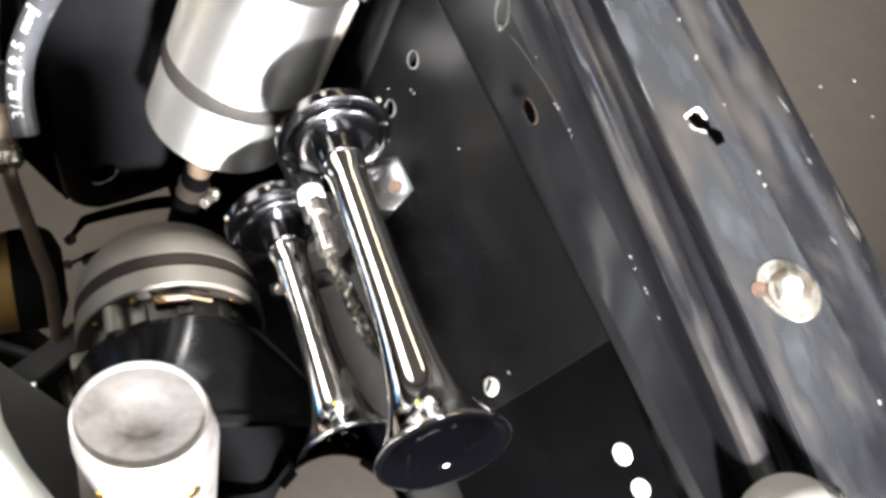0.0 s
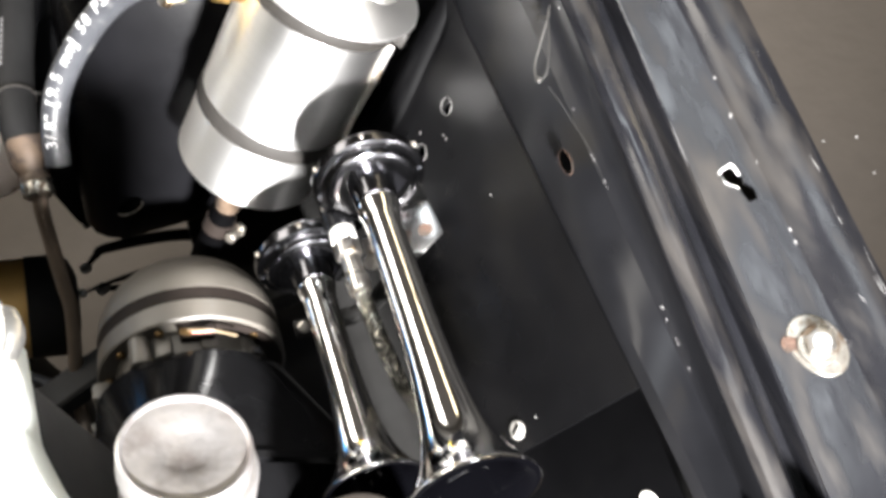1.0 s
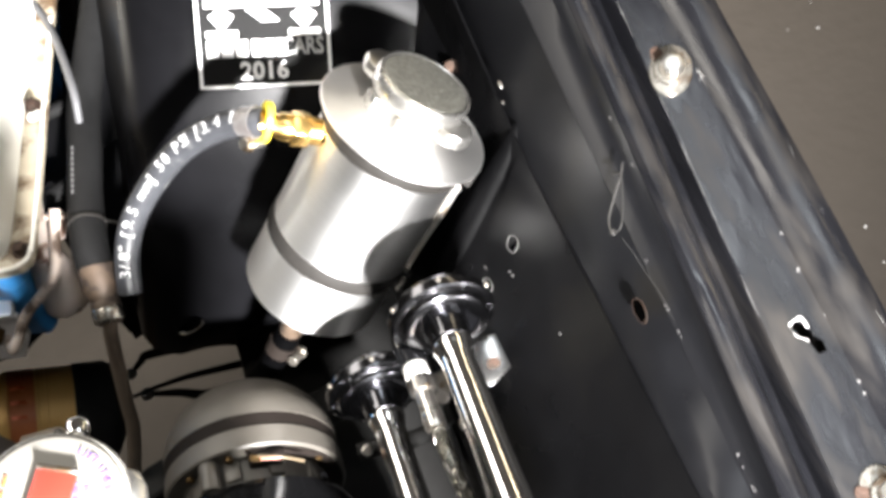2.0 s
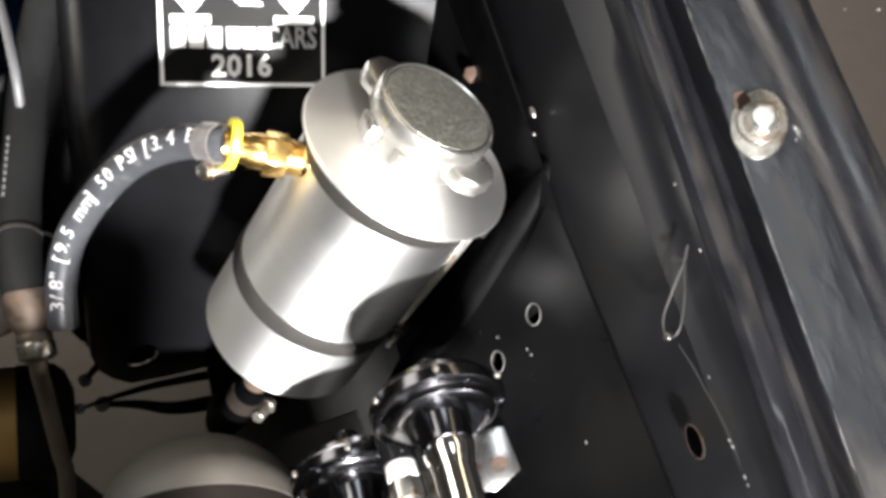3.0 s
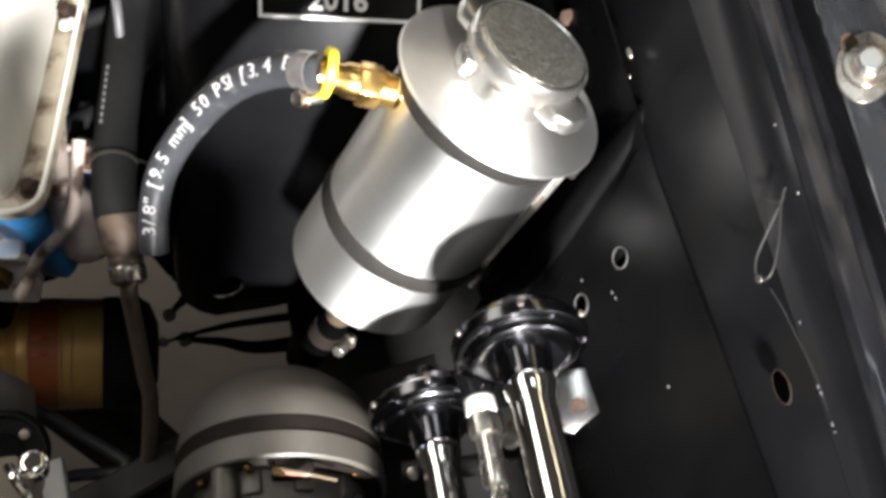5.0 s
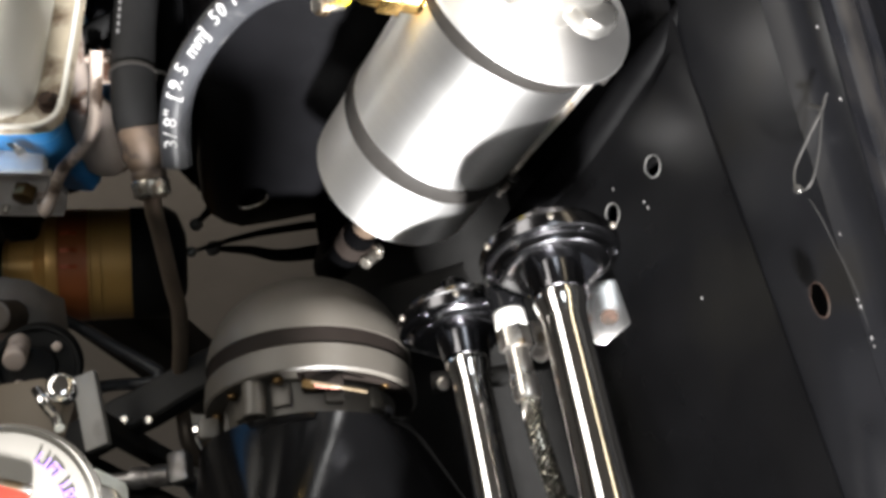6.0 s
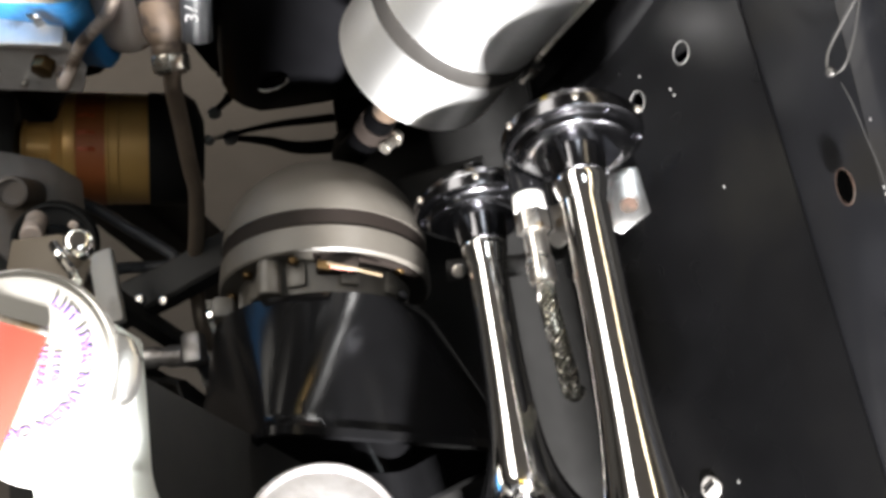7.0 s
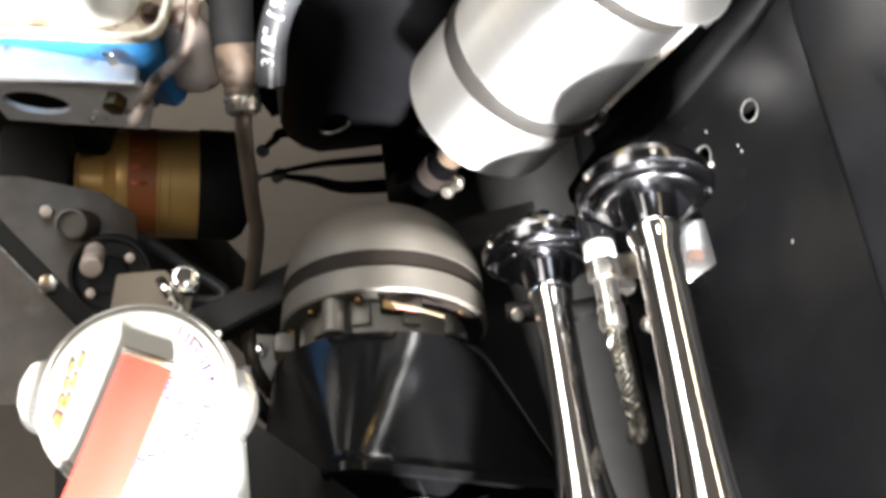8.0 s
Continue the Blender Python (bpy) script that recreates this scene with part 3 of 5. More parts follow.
def strut_tower():
    t = thing("strut_tower", pose(0, 0, 0), "rounded black painted strut tower with a pressed slot", "car panel")
    rows = []
    for z, front, left in ((0.672, 0.462, -0.030), (0.680, 0.444, -0.062), (0.700, 0.430, -0.068), (0.730, 0.428, -0.057), (0.780, 0.442, -0.038), (0.830, 0.462, -0.018), (0.880, 0.488, 0.005),
                           (0.92, 0.523, 0.023), (0.96, 0.562, 0.041), (1.0, 0.602, 0.06), (1.05, 0.66, 0.08)):
        row = [(left, 0.95, z), (left, front + 0.06, z), (left + 0.001, front + 0.032, z), (left + 0.006, front + 0.019, z), (left + 0.014, front + 0.011, z), (left + 0.024, front + 0.005, z)]
        row += [(left + 0.024 + d, front + 0.005 - 0.005 * math.sin(min(1, d / 0.06) * math.pi / 2) + 0.10 * max(0, d - 0.11) ** 1.5, z) for d in (0.012, 0.025, 0.04, 0.055, 0.07, 0.085, 0.10, 0.115, 0.13, 0.145, 0.16)]
        rows.append(row)
    part("shell", loft(rows, 0.0015), TOWERBLACK, t, "rounded gloss black pressing")
    sm = sheet_frame((-0.0240, 0.4285, 0.7375), (1, 0.05, 0.12), (0, 0.22, 0.97))
    part("slot", lathe([(0, 0.001), (1, 0.001), (1, 0.0), (0, 0.0)], 24, sm @ Matrix.Diagonal((0.0085, 0.0042, 1, 1))), HOLESHADE, t, "black disc painted as the shade of a pressed slot")
    part("slot_lip", sweep([sm @ Vector((0.009 * math.cos(a), 0.0046 * math.sin(a), 0.001)) for a in [math.pi + k * math.pi / 12 for k in range(13)]], 0.0007, 8), STEEL, t, "bright lower edge of the slot")
    return t


strut_tower()


def splash_panel():
    p = thing("splash_panel", pose(0, 0, 0), "black pressed splash panel between the strut tower and the engine", "car panel")
    rows = []
    for z, y in ((0.640, 0.512), (0.652, 0.508), (0.700, 0.507), (0.760, 0.520), (0.805, 0.545), (0.815, 0.60)):
        rows.append([(x, y + 0.10 * max(0, -0.060 - x) ** 1.2 + 0.002 * noise.noise((x * 60, z * 40, 0)), z + 0.20 * (x + 0.06)) for x in (-0.092, -0.080, -0.068, -0.056, -0.044, -0.020)])
    part("sheet", loft(rows, 0.002), DULLBLACK, p, "dull black sheet")
    part("rolled_edge", sweep(spline(rows[0], 4), 0.0030, 12), SATIN, p, "rolled lower edge")


splash_panel()


def rusty_bolt():
    b = thing("rusty_bolt", along((0.198, 0.466, 0.846), (-0.3, -0.6, 0.7)), "small rusty bolt head on the black tower", "bolt")
    part("head", hexagon(0.0046, 0, 0.005), RUST, b)


rusty_bolt()


def lettering(name, body, size, m, mat, parent, extrude=0.0001, squeeze=1.0, align="CENTER", bold=0.0):
    cu = bpy.data.curves.new(name, "FONT")
    cu.body, cu.size, cu.extrude, cu.align_x, cu.align_y, cu.resolution_u, cu.offset = body, size, extrude, align, "CENTER", 2, bold
    tmp = new(name + "_curve", cu)
    me = bpy.data.meshes.new_from_object(tmp.evaluated_get(bpy.context.evaluated_depsgraph_get()))
    bpy.data.objects.remove(tmp)
    bpy.data.curves.remove(cu)
    me.transform(m @ Matrix.Diagonal((squeeze, 1, 1, 1)))
    me.materials.clear()
    me.materials.append(mat)
    ob = new(name, me)
    ob.parent = parent
    return ob


def sticker():
    bl, br, tl = Vector((0.0482, 0.4900, 0.8790)), Vector((0.1236, 0.4764, 0.8591)), Vector((0.0684, 0.5271, 0.9169))
    m = sheet_frame(bl + Vector((0.0, -0.0062, 0.0058)), br - bl, tl - bl)
    w, h = 0.0795, 0.0575
    s = thing("sticker", m, "black sticker with white border and the year 2016", "sticker")
    part("field", box(w, h, 0.0004, 0, pose(w / 2, h / 2, 0)), STICKER, s)
    bm = bmesh.new()
    for cx, cy, sx, sy in ((w / 2, 0.0009, w, 0.0018), (w / 2, h - 0.0009, w, 0.0018), (0.0009, h / 2, 0.0018, h), (w - 0.0009, h / 2, 0.0018, h)):
        box(sx, sy, 0.0004, 0, pose(cx, cy, 0.0004 if sx > sy else 0.00045), bm)
    part("border", bm, PRINT, s, "white border")
    def ink(sx, sy, m):
        part("emblem_bar", box(sx, sy, 0.0003, 0, m), PRINT, s)

    ink(w * 0.86, 0.0075, pose(w / 2, h * 0.895, 0.0004))
    for k in range(5):
        ink(0.011, 0.0016, pose(w * 0.5 + (k - 2) * 0.002, h * 0.80 - k * 0.0016, 0.0004))
    for side in (-1, 1):
        for k in range(5):
            a = radians(50 + 20 * k) if side > 0 else radians(130 - 20 * k)
            ink(0.011, 0.0024, pose(w * (0.5 + side * 0.31) + 0.005 * math.cos(a), h * 0.60 + 0.006 * math.sin(a), 0.0004 + 0.00005 * k, 0, 0, math.degrees(a)))
        ink(0.019, 0.004, pose(w * (0.5 + side * 0.31), h * 0.555, 0.0005))
    for k in range(3):
        part("bar", box(0.0070, 0.010, 0.0003, 0, pose(w * 0.115 + 0.0085 * k, h * 0.405, 0.0004)), PRINT, s)
        part("bar", box(0.0062, 0.010, 0.0003, 0, pose(w * 0.445 + 0.0074 * k, h * 0.405, 0.0004)), PRINT, s)
    lettering("word", "CARS", 0.0145, pose(w * 0.79, h * 0.405, 0.0005), GREYPRINT, s, squeeze=0.72, bold=0.0004)
    lettering("year", "2016", 0.0145, pose(w * 0.49, h * 0.165, 0.0005), PRINT, s, 0.0002, bold=0.00045)
    return s


sticker()

# ---------------------------------------------------------------- overflow tank
TANK_TOP, TANK_AXIS = Vector((0.1534, 0.3962, 0.8937)), Vector((0.6285, 0.045, 0.7765))


def overflow_tank():
    m = along(TANK_TOP, TANK_AXIS, (-0.9687, 0.2, 0.147))
    t = thing("overflow_tank", m, "brushed aluminium coolant overflow tank with two black straps", "tank")
    part("body", lathe(rounded(0.0432, -0.1401, -0.003, 0.004), 96), ALU, t, "brushed aluminium canister")
    part("lid", lathe([(0, -0.0045), (0.046, -0.0045), (0.0492, -0.004), (0.0502, -0.0025), (0.0498, -0.001), (0.047, 0.0), (0.03, 0.0022), (0.026, 0.0024), (0, 0.0024)], 96), ALULID, t, "spun aluminium lid")
    for z in (-0.0150, -0.0985):
        part("strap", lathe([(0.0433, z), (0.0441, z), (0.0443, z + 0.0008), (0.0443, z + 0.0092), (0.0441, z + 0.010), (0.0433, z + 0.010), (0.0433, z)], 96), STRAP, t, "black rubber clamp strap")
    cap = part("cap", lathe([(0, 0.002), (0.0235, 0.002), (0.0235, 0.0135), (0.0268, 0.0150), (0.0276, 0.0162), (0.0276, 0.0246), (0.0270, 0.0260), (0.0258, 0.0264), (0.0248, 0.0256), (0.0, 0.0260)], 72), CASTALU, t, "aluminium pressure cap with two ears")
    part("cap_face", lathe([(0, 0.0256), (0.0246, 0.0256), (0.0242, 0.0262), (0.020, 0.0265), (0, 0.0266)], 60), DULLFACE, cap, "dull stamped cap face")
    for a in (132, 312):
        bm = slab([(0.022, -0.0120), (0.0325, -0.0110), (0.0385, -0.0050), (0.0385, 0.0050), (0.0325, 0.0110), (0.022, 0.0120)], 0.0105, 0.0195, 0.0022, pose(0, 0, 0, 0, 0, a))
        part("ear", bm, CASTALU, cap, "cast ear")
    for k, a in enumerate((15, 70, 195, 250)):
        part("crimp", box(0.010, 0.012, 0.010, 0.002, pose(0, 0, 0, 0, 0, a) @ pose(0.0235, 0, 0.0095)), CASTALU, cap)
    # outlet spigot and buckles
    part("spigot", lathe([(0, 0), (0.0098, 0), (0.0098, 0.006), (0.0082, 0.008), (0.0082, 0.022), (0.0070, 0.024), (0.0066, 0.040), (0, 0.040)], 28, pose(0.004, 0.017, -0.1401, 180)), GRIMYCRIMP, t, "tarnished brown outlet")
    part("mounting_plate", box(0.0030, 0.0016, 0.074, 0.0004, pose(0, 0, 0, 0, 0, 153) @ pose(0.0452, 0, -0.0545)), STEEL, t, "thin steel mounting plate behind the straps")
    for z in (-0.0105, -0.0945):
        part("buckle", box(0.006, 0.007, 0.009, 0.001, pose(0, 0, 0, 0, 0, 154) @ pose(0.0470, 0, z)), STRAP, t, "black strap buckle")
    part("buckle_screw", lathe(rounded(0.0015, 0, 0.010, 0.0004), 10, pose(0, 0, 0, 0, 0, 147) @ pose(0.0470, 0, -0.1010)), STEEL, t)
    # inlet fitting
    start, end = Vector((0.1085, 0.4000, 0.9030)), Vector((0.0800, 0.4066, 0.9185))
    fit = m.inverted() @ along(start, end - start, (0, 0, 1))
    inlet = part("inlet", lathe([(0, -0.008), (0.0094, -0.008), (0.0094, 0.000), (0.0078, 0.002), (0.0078, 0.009), (0, 0.009)], 24, fit), BRASS, t, "brass inlet fitting")
    part("hex", hexagon(0.0100, 0.0085, 0.0185, fit), BRASS, inlet)
    part("barb", lathe([(0, 0.018), (0.0078, 0.018), (0.0078, 0.024), (0.0066, 0.026), (0.0066, 0.036), (0, 0.036)], 24, fit), BRASS, inlet)
    return t


overflow_tank()


def fuel_hose():
    pts = [(0.0800, 0.4072, 0.9198), (0.0770, 0.4085, 0.9195), (0.0726, 0.4120, 0.9180), (0.0575, 0.4235, 0.9106), (0.0335, 0.4360, 0.8940), (0.0078, 0.4410, 0.8726), (-0.0164, 0.4375, 0.8502), (-0.0300, 0.4267, 0.8325), (-0.0375, 0.4120, 0.8160)]
    line = spline(pts, 10)
    h = thing("rubber_hose", pose(0, 0, 0), "dark rubber hose with white printed pressure rating", "hose")
    part("tube", sweep(line, 0.0078, 24), HOSE, h)
    # printed rating along the side that faces up and forward
    text = "3/8\" [9.5 mm] 50 PSI [3.4 B"
    toward = Vector((0.12, -0.42, 0.62)).normalized()
    lengths = [0.0]
    for a, b in zip(line, line[1:]):
        lengths.append(lengths[-1] + (b - a).length)
    s = lengths[-1] - 0.006
    for ch in text:
        step = 1.34 * {" ": 0.0036, "[": 0.0034, "]": 0.0034, ".": 0.0026, "m": 0.0066, "\"": 0.0036, "/": 0.0036, "I": 0.0026}.get(ch, 0.0052)
        s -= step
        if ch == " " or s < 0.012:
            continue
        i = max(k for k in range(len(line) - 1) if lengths[k] <= max(s, 0))
        d = (line[i] - line[i + 1]).normalized()
        n = (toward - d * toward.dot(d)).normalized()
        m = Matrix((d, n.cross(d), n)).transposed().to_4x4()
        p = line[i].lerp(line[i + 1], (s - lengths[i]) / (lengths[i + 1] - lengths[i]))
        m.translation = p + n * 0.0077 + n.cross(d) * 0.0008
        lettering("print", ch, 0.0092, m, HOSEPRINT, h, 0.0003, squeeze=1.2, bold=-0.00004)
    return h


fuel_hose()


def worm_clamp(name, p, axis, r, screw, label, band=None, bolt=None):
    c = thing(name, along(p, axis, screw), label, "clamp")
    part("band", lathe([(r, -0.0048), (r + 0.0009, -0.0048), (r + 0.0009, 0.0048), (r, 0.0048), (r, -0.0048)], 40), band or STEEL, c)
    part("screw", lathe(rounded(0.0034, -0.007, 0.004, 0.0006), 16, pose(r + 0.0032, 0, 0, 90)), bolt or STEEL, c)
    part("screw_head", joined(hexagon(0.0040, 0.004, 0.0075, pose(r + 0.0032, 0, 0, 90)), lathe(rounded(0.0046, 0.003, 0.0045, 0.0004), 16, pose(r + 0.0032, 0, 0, 90))), bolt or STEEL, c)
    return c


worm_clamp("hose_clamp", (0.0735, 0.4110, 0.9185), (0.0060, -0.0050, 0.0025), 0.0079, (-0.1, -0.75, -0.6), "steel worm-drive clamp tightened on the rubber hose", WORNALU)


def yellow_clip():
    c = thing("yellow_ring", along((0.0815, 0.4070, 0.9192), (0.88, -0.14, -0.50), (0, 0, 1)), "bright yellow plastic locking ring on the brass fitting", "ring")
    part("ring", lathe(rounded(0.0118, -0.002, 0.002, 0.0008, hole=0.0079), 36, Matrix.Diagonal((1.05, 0.86, 1, 1))), YELLOW, c)


yellow_clip()


def drain_hose():
    m = along(TANK_TOP, TANK_AXIS, (-0.9687, 0.2, 0.147))
    a = m @ Vector((0.004, 0.017, -0.166))
    d = (m.to_3x3() @ Vector((0, 0, -1)))
    pts = [a, a + d * 0.02, a + d * 0.04 + Vector((0, 0.004, -0.004)), a + d * 0.06 + Vector((0.0, 0.02, -0.02)), a + d * 0.07 + Vector((0, 0.05, -0.05))]
    h = thing("drain_hose", pose(0, 0, 0), "short black rubber hose under the overflow tank", "hose")
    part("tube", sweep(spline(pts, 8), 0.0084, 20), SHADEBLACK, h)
    worm_clamp("hose_clamp", a + d * 0.014, d, 0.0085, (0.75, -0.62, -0.1), "dirty worm-drive clamp on the dark drain hose", SEAL, DULLZINC)


drain_hose()

# ---------------------------------------------------------------- horn speaker
SIREN, SIREN_AXIS = Vector((-0.0084, 0.322, 0.7266)), Vector((0.0796, 0.995, -0.0606))


def screw(r, h, m, mat, parent, name="screw"):
    bm = lathe(rounded(r, 0, h, r * 0.35), 16, m)
    box(r * 1.3, r * 0.25, h * 0.3, 0, m @ pose(0, 0, h), bm)
    return part(name, bm, mat, parent)


def siren():
    m = along(SIREN, SIREN_AXIS, (-1, 0, 0))
    s = thing("horn_speaker", m, "grey domed horn speaker with black flared square bell", "siren")
    R, H = 0.0549, 0.0491
    dome = [(R * math.cos(a), H * math.sin(a)) for a in [k * math.pi / 2 / 14 for k in range(14)]] + [(0, H)]
    part("dome", lathe([(0, 0.0002)] + dome, 72), GREY, s, "matt grey plastic dome")
    part("band", lathe([(R - 0.003, -0.0087), (R - 0.0006, -0.0087), (R - 0.0006, 0.0), (R - 0.003, 0.0), (R - 0.003, -0.0087)], 72), SEAL, s, "dark brown seal band")
    ring = part("ring", lathe([(0, -0.009), (R - 0.0005, -0.009), (R + 0.0003, -0.0098), (R + 0.001, -0.0225), (R, -0.0236), (0.0455, -0.0238), (0.0440, -0.025), (0.0425, -0.036), (0.040, -0.046), (0, -0.046)], 72), GREY, s, "grey driver ring")
    # bosses and screws round the driver
    for a in (20, 54, 88, 122, 156):
        mm = pose(0, 0, 0, 0, 0, a) @ pose(0.0490, 0, -0.0235, 180)
        screw(0.0027, 0.003, mm, OLDBRASS, ring)
        part("rib", box(0.004, 0.010, 0.014, 0.0015, pose(0, 0, 0, 0, 0, a) @ pose(0.0435, 0, -0.030)), GREY, ring)
    # Brown backplate, extended round the ring to cover its lamp-lit face.
    arc = [radians(100 + 8 * k) for k in range(15)]
    part("ring_backplate", slab([(0.0536 * math.cos(a), 0.0536 * math.sin(a)) for a in arc] + [(0.0445 * math.cos(a), 0.0445 * math.sin(a)) for a in reversed(arc)], -0.0252, -0.0239), SEAL, ring, "dark brown backplate covering the lit face under the ring")
    part("boss", lathe(rounded(0.0062, -0.019, 0, 0.0012), 24, pose(0, 0, 0, 0, 0, 72) @ pose(0.0485, 0, -0.0225)), GREY, ring)
    part("terminal", box(0.014, 0.020, 0.008, 0.002, pose(0, 0, 0, 0, 0, 114) @ pose(0.046, 0, -0.0275)), SEAL, ring, "dark terminal block")
    tip = pose(0, 0, 0, 0, 0, 108) @ Vector((0.053, 0, -0.031))
    end = pose(0, 0, 0, 0, 0, 136) @ Vector((0.0555, 0, -0.0345))
    mid = (tip + end) * 0.5 + Vector((-0.001, 0.006, -0.002))
    part("spade", box(0.007, 0.0025, 0.004, 0.0008, along(tip, end - tip, (0, 0, 1)) @ pose(0, 0, -0.002, 0, 90)), OLDBRASS, ring, "brass spade terminal")
    part("wire", sweep(spline([tip, tip.lerp(mid, 0.5), mid], 6), 0.0009, 8), PINK, ring, "pink wire")
    part("wire", sweep(spline([tip + Vector((0, 0.0012, 0.001)), mid + Vector((0, 0.001, 0)), end], 6), 0.0008, 8), CREAM, ring, "cream wire")
    rows = []
    for f in [k / 12 for k in range(13)]:
        z = -0.0465 - 0.0715 * f
        row = []
        for k in range(96):
            c, q = superellipse(0.0575, 0.0575, 2, k, 96, radians(39)), superellipse(0.0650, 0.0650, 9, k, 96, radians(39))
            row.append((c[0] + (q[0] - c[0]) * f - 0.010 * f, c[1] + (q[1] - c[1]) * f, z))
        rows.append(row)
    for a, z in ((0.0665, -0.1185), (0.0665, -0.1225), (0.061, -0.1225), (0.054, -0.105)):
        rows.append([(superellipse(a, a, 9, k, 96, radians(45 - 6))[0] - 0.010, superellipse(a, a, 9, k, 96, radians(45 - 6))[1], z) for k in range(96)])
    rows.insert(0, [(*superellipse(0.050, 0.050, 2, k, 96, radians(39)), -0.0450) for k in range(96)])
    rows.insert(0, [(*superellipse(0.040, 0.040, 2, k, 96, radians(39)), -0.0447) for k in range(96)])
    part("bell", loft(rows, 0.0, True), PLASTIC, s, "glossy black plastic bell", 60)
    screw(0.003, 0.003, pose(0, 0, 0, 0, 0, 150) @ pose(0.053, 0, -0.042, 0, 90), PLASTIC, s)
    lug = part("lug", box(0.012, 0.018, 0.012, 0.003, pose(0, 0, 0, 0, 0, 16) @ pose(0.053, 0, -0.032)), GREY, s, "mounting lug")
    screw(0.003, 0.003, pose(0, 0, 0, 0, 0, 16) @ pose(0.053, 0.0, -0.038, 180), BRASS, lug)
    part("bracket", loft([[(-0.03, -0.052, -0.03), (0.03, -0.052, -0.03)], [(-0.03, -0.11, -0.03), (0.03, -0.11, -0.03)], [(-0.03, -0.30, -0.01), (0.03, -0.30, -0.01)], [(-0.03, -0.726, 0.0), (0.03, -0.726, 0.0)]], 0.003), SATIN, s, "black steel stay under the speaker")
    return s


siren()


# ---------------------------------------------------------------- air horns
def trumpet(centre, axis, start, r0, rim_r, length):
    m = along(centre, axis, (0, 0, 1))
    h = thing("air_horn", m, "chrome trumpet air horn with dark round diaphragm housing", "horn", "pair of air horns")
    R = 0.0290
    prof = []
    for k in range(57):
        z = start + (length - start) * k / 56
        u = max(0.0, (z - 0.29 * length) / (0.71 * length))
        prof.append((r0 + (rim_r - r0) * (0.55 * u ** 3 + 0.45 * u ** 9), z))
    inner = [(rim_r * 1.0, length + 0.0005), (rim_r * 0.985, length + 0.0010), (rim_r * 0.90, length + 0.001), (rim_r * 0.62, length - 0.006), (rim_r * 0.40, length - 0.03), (0.004, length - 0.06), (0, length - 0.06)]
    part("tube", lathe([(0, start)] + prof + inner[:2] + [(rim_r * 0.975, length + 0.0008)], 72), CHROME, h, "polished chrome flared tube", 50)
    part("mouth", lathe([(rim_r * 0.975, length + 0.0008)] + inner[2:], 72), MOUTH, h, "inside of the bell, painted dark for its reflections", 50)
    part("ferrule", lathe([(0, start - 0.006), (r0 * 1.14, start - 0.0055), (r0 * 1.19, start - 0.0045), (r0 * 1.19, start - 0.0022), (r0 * 1.14, start - 0.0004), (r0 * 1.06, start + 0.0022), (r0 * 1.02, start + 0.0055), (0, start + 0.0055)], 40), CHROME, h, "chrome ferrule")
    part("throat", lathe([(0, -0.002), (0.0138, -0.002), (0.0122, 0.0015), (0.0108, start - 0.0058), (0, start - 0.0058)], 40), DARKCHROME, h, "dark tapered throat")
    for a in (20, 140, 260):
        part("rib", slab([(0.011, 0.0), (0.0215, 0.0), (0.0115, 0.012)], -0.0006, 0.0006, 0, pose(0, 0, 0, 0, 0, a) @ pose(0, 0, -0.002, 90)), DARKCHROME, h)
    house = part("housing", lathe([(0, -0.0142), (R * 0.80, -0.0142), (R * 0.86, -0.0134), (R * 0.88, -0.0105), (R * 0.96, -0.0098), (R, -0.0085), (R, -0.0048), (R * 0.985, -0.0036), (R * 0.93, -0.0028), (R * 0.86, -0.0026),
                                   (R * 0.83, -0.0018), (R * 0.80, 0.0002), (R * 0.76, 0.0010), (R * 0.62, 0.0018), (R * 0.50, 0.0014), (0, 0.0010)], 72), DARKCHROME, h, "dark chrome diaphragm housing", 28)
    for k in range(6):
        mm = pose(0, 0, 0, 0, 0, 25 + 60 * k) @ pose(R * 0.915, 0, -0.0026)
        screw(0.0013, 0.0010, mm, DARKCHROME, house)
        screw(0.0014, 0.0022, pose(0, 0, 0, 0, 0, 52 + 60 * k) @ pose(R * 0.97, 0, -0.0069, 0, 90), DULLZINC, house, "clamp_screw")
    part("air_inlet", lathe(rounded(0.0065, 0, 0.016, 0.001), 24, pose(0.0, 0.0, -0.0270)), PLASTIC, h)
    return h


trumpet((0.1319, 0.2848, 0.8573), (-0.0238, -0.9951, 0.0962), 0.018, 0.0092, 0.0290, 0.176)
trumpet((0.0843, 0.2889, 0.8026), (-0.0128, -0.9991, 0.0393), 0.018, 0.0087, 0.0262, 0.135)


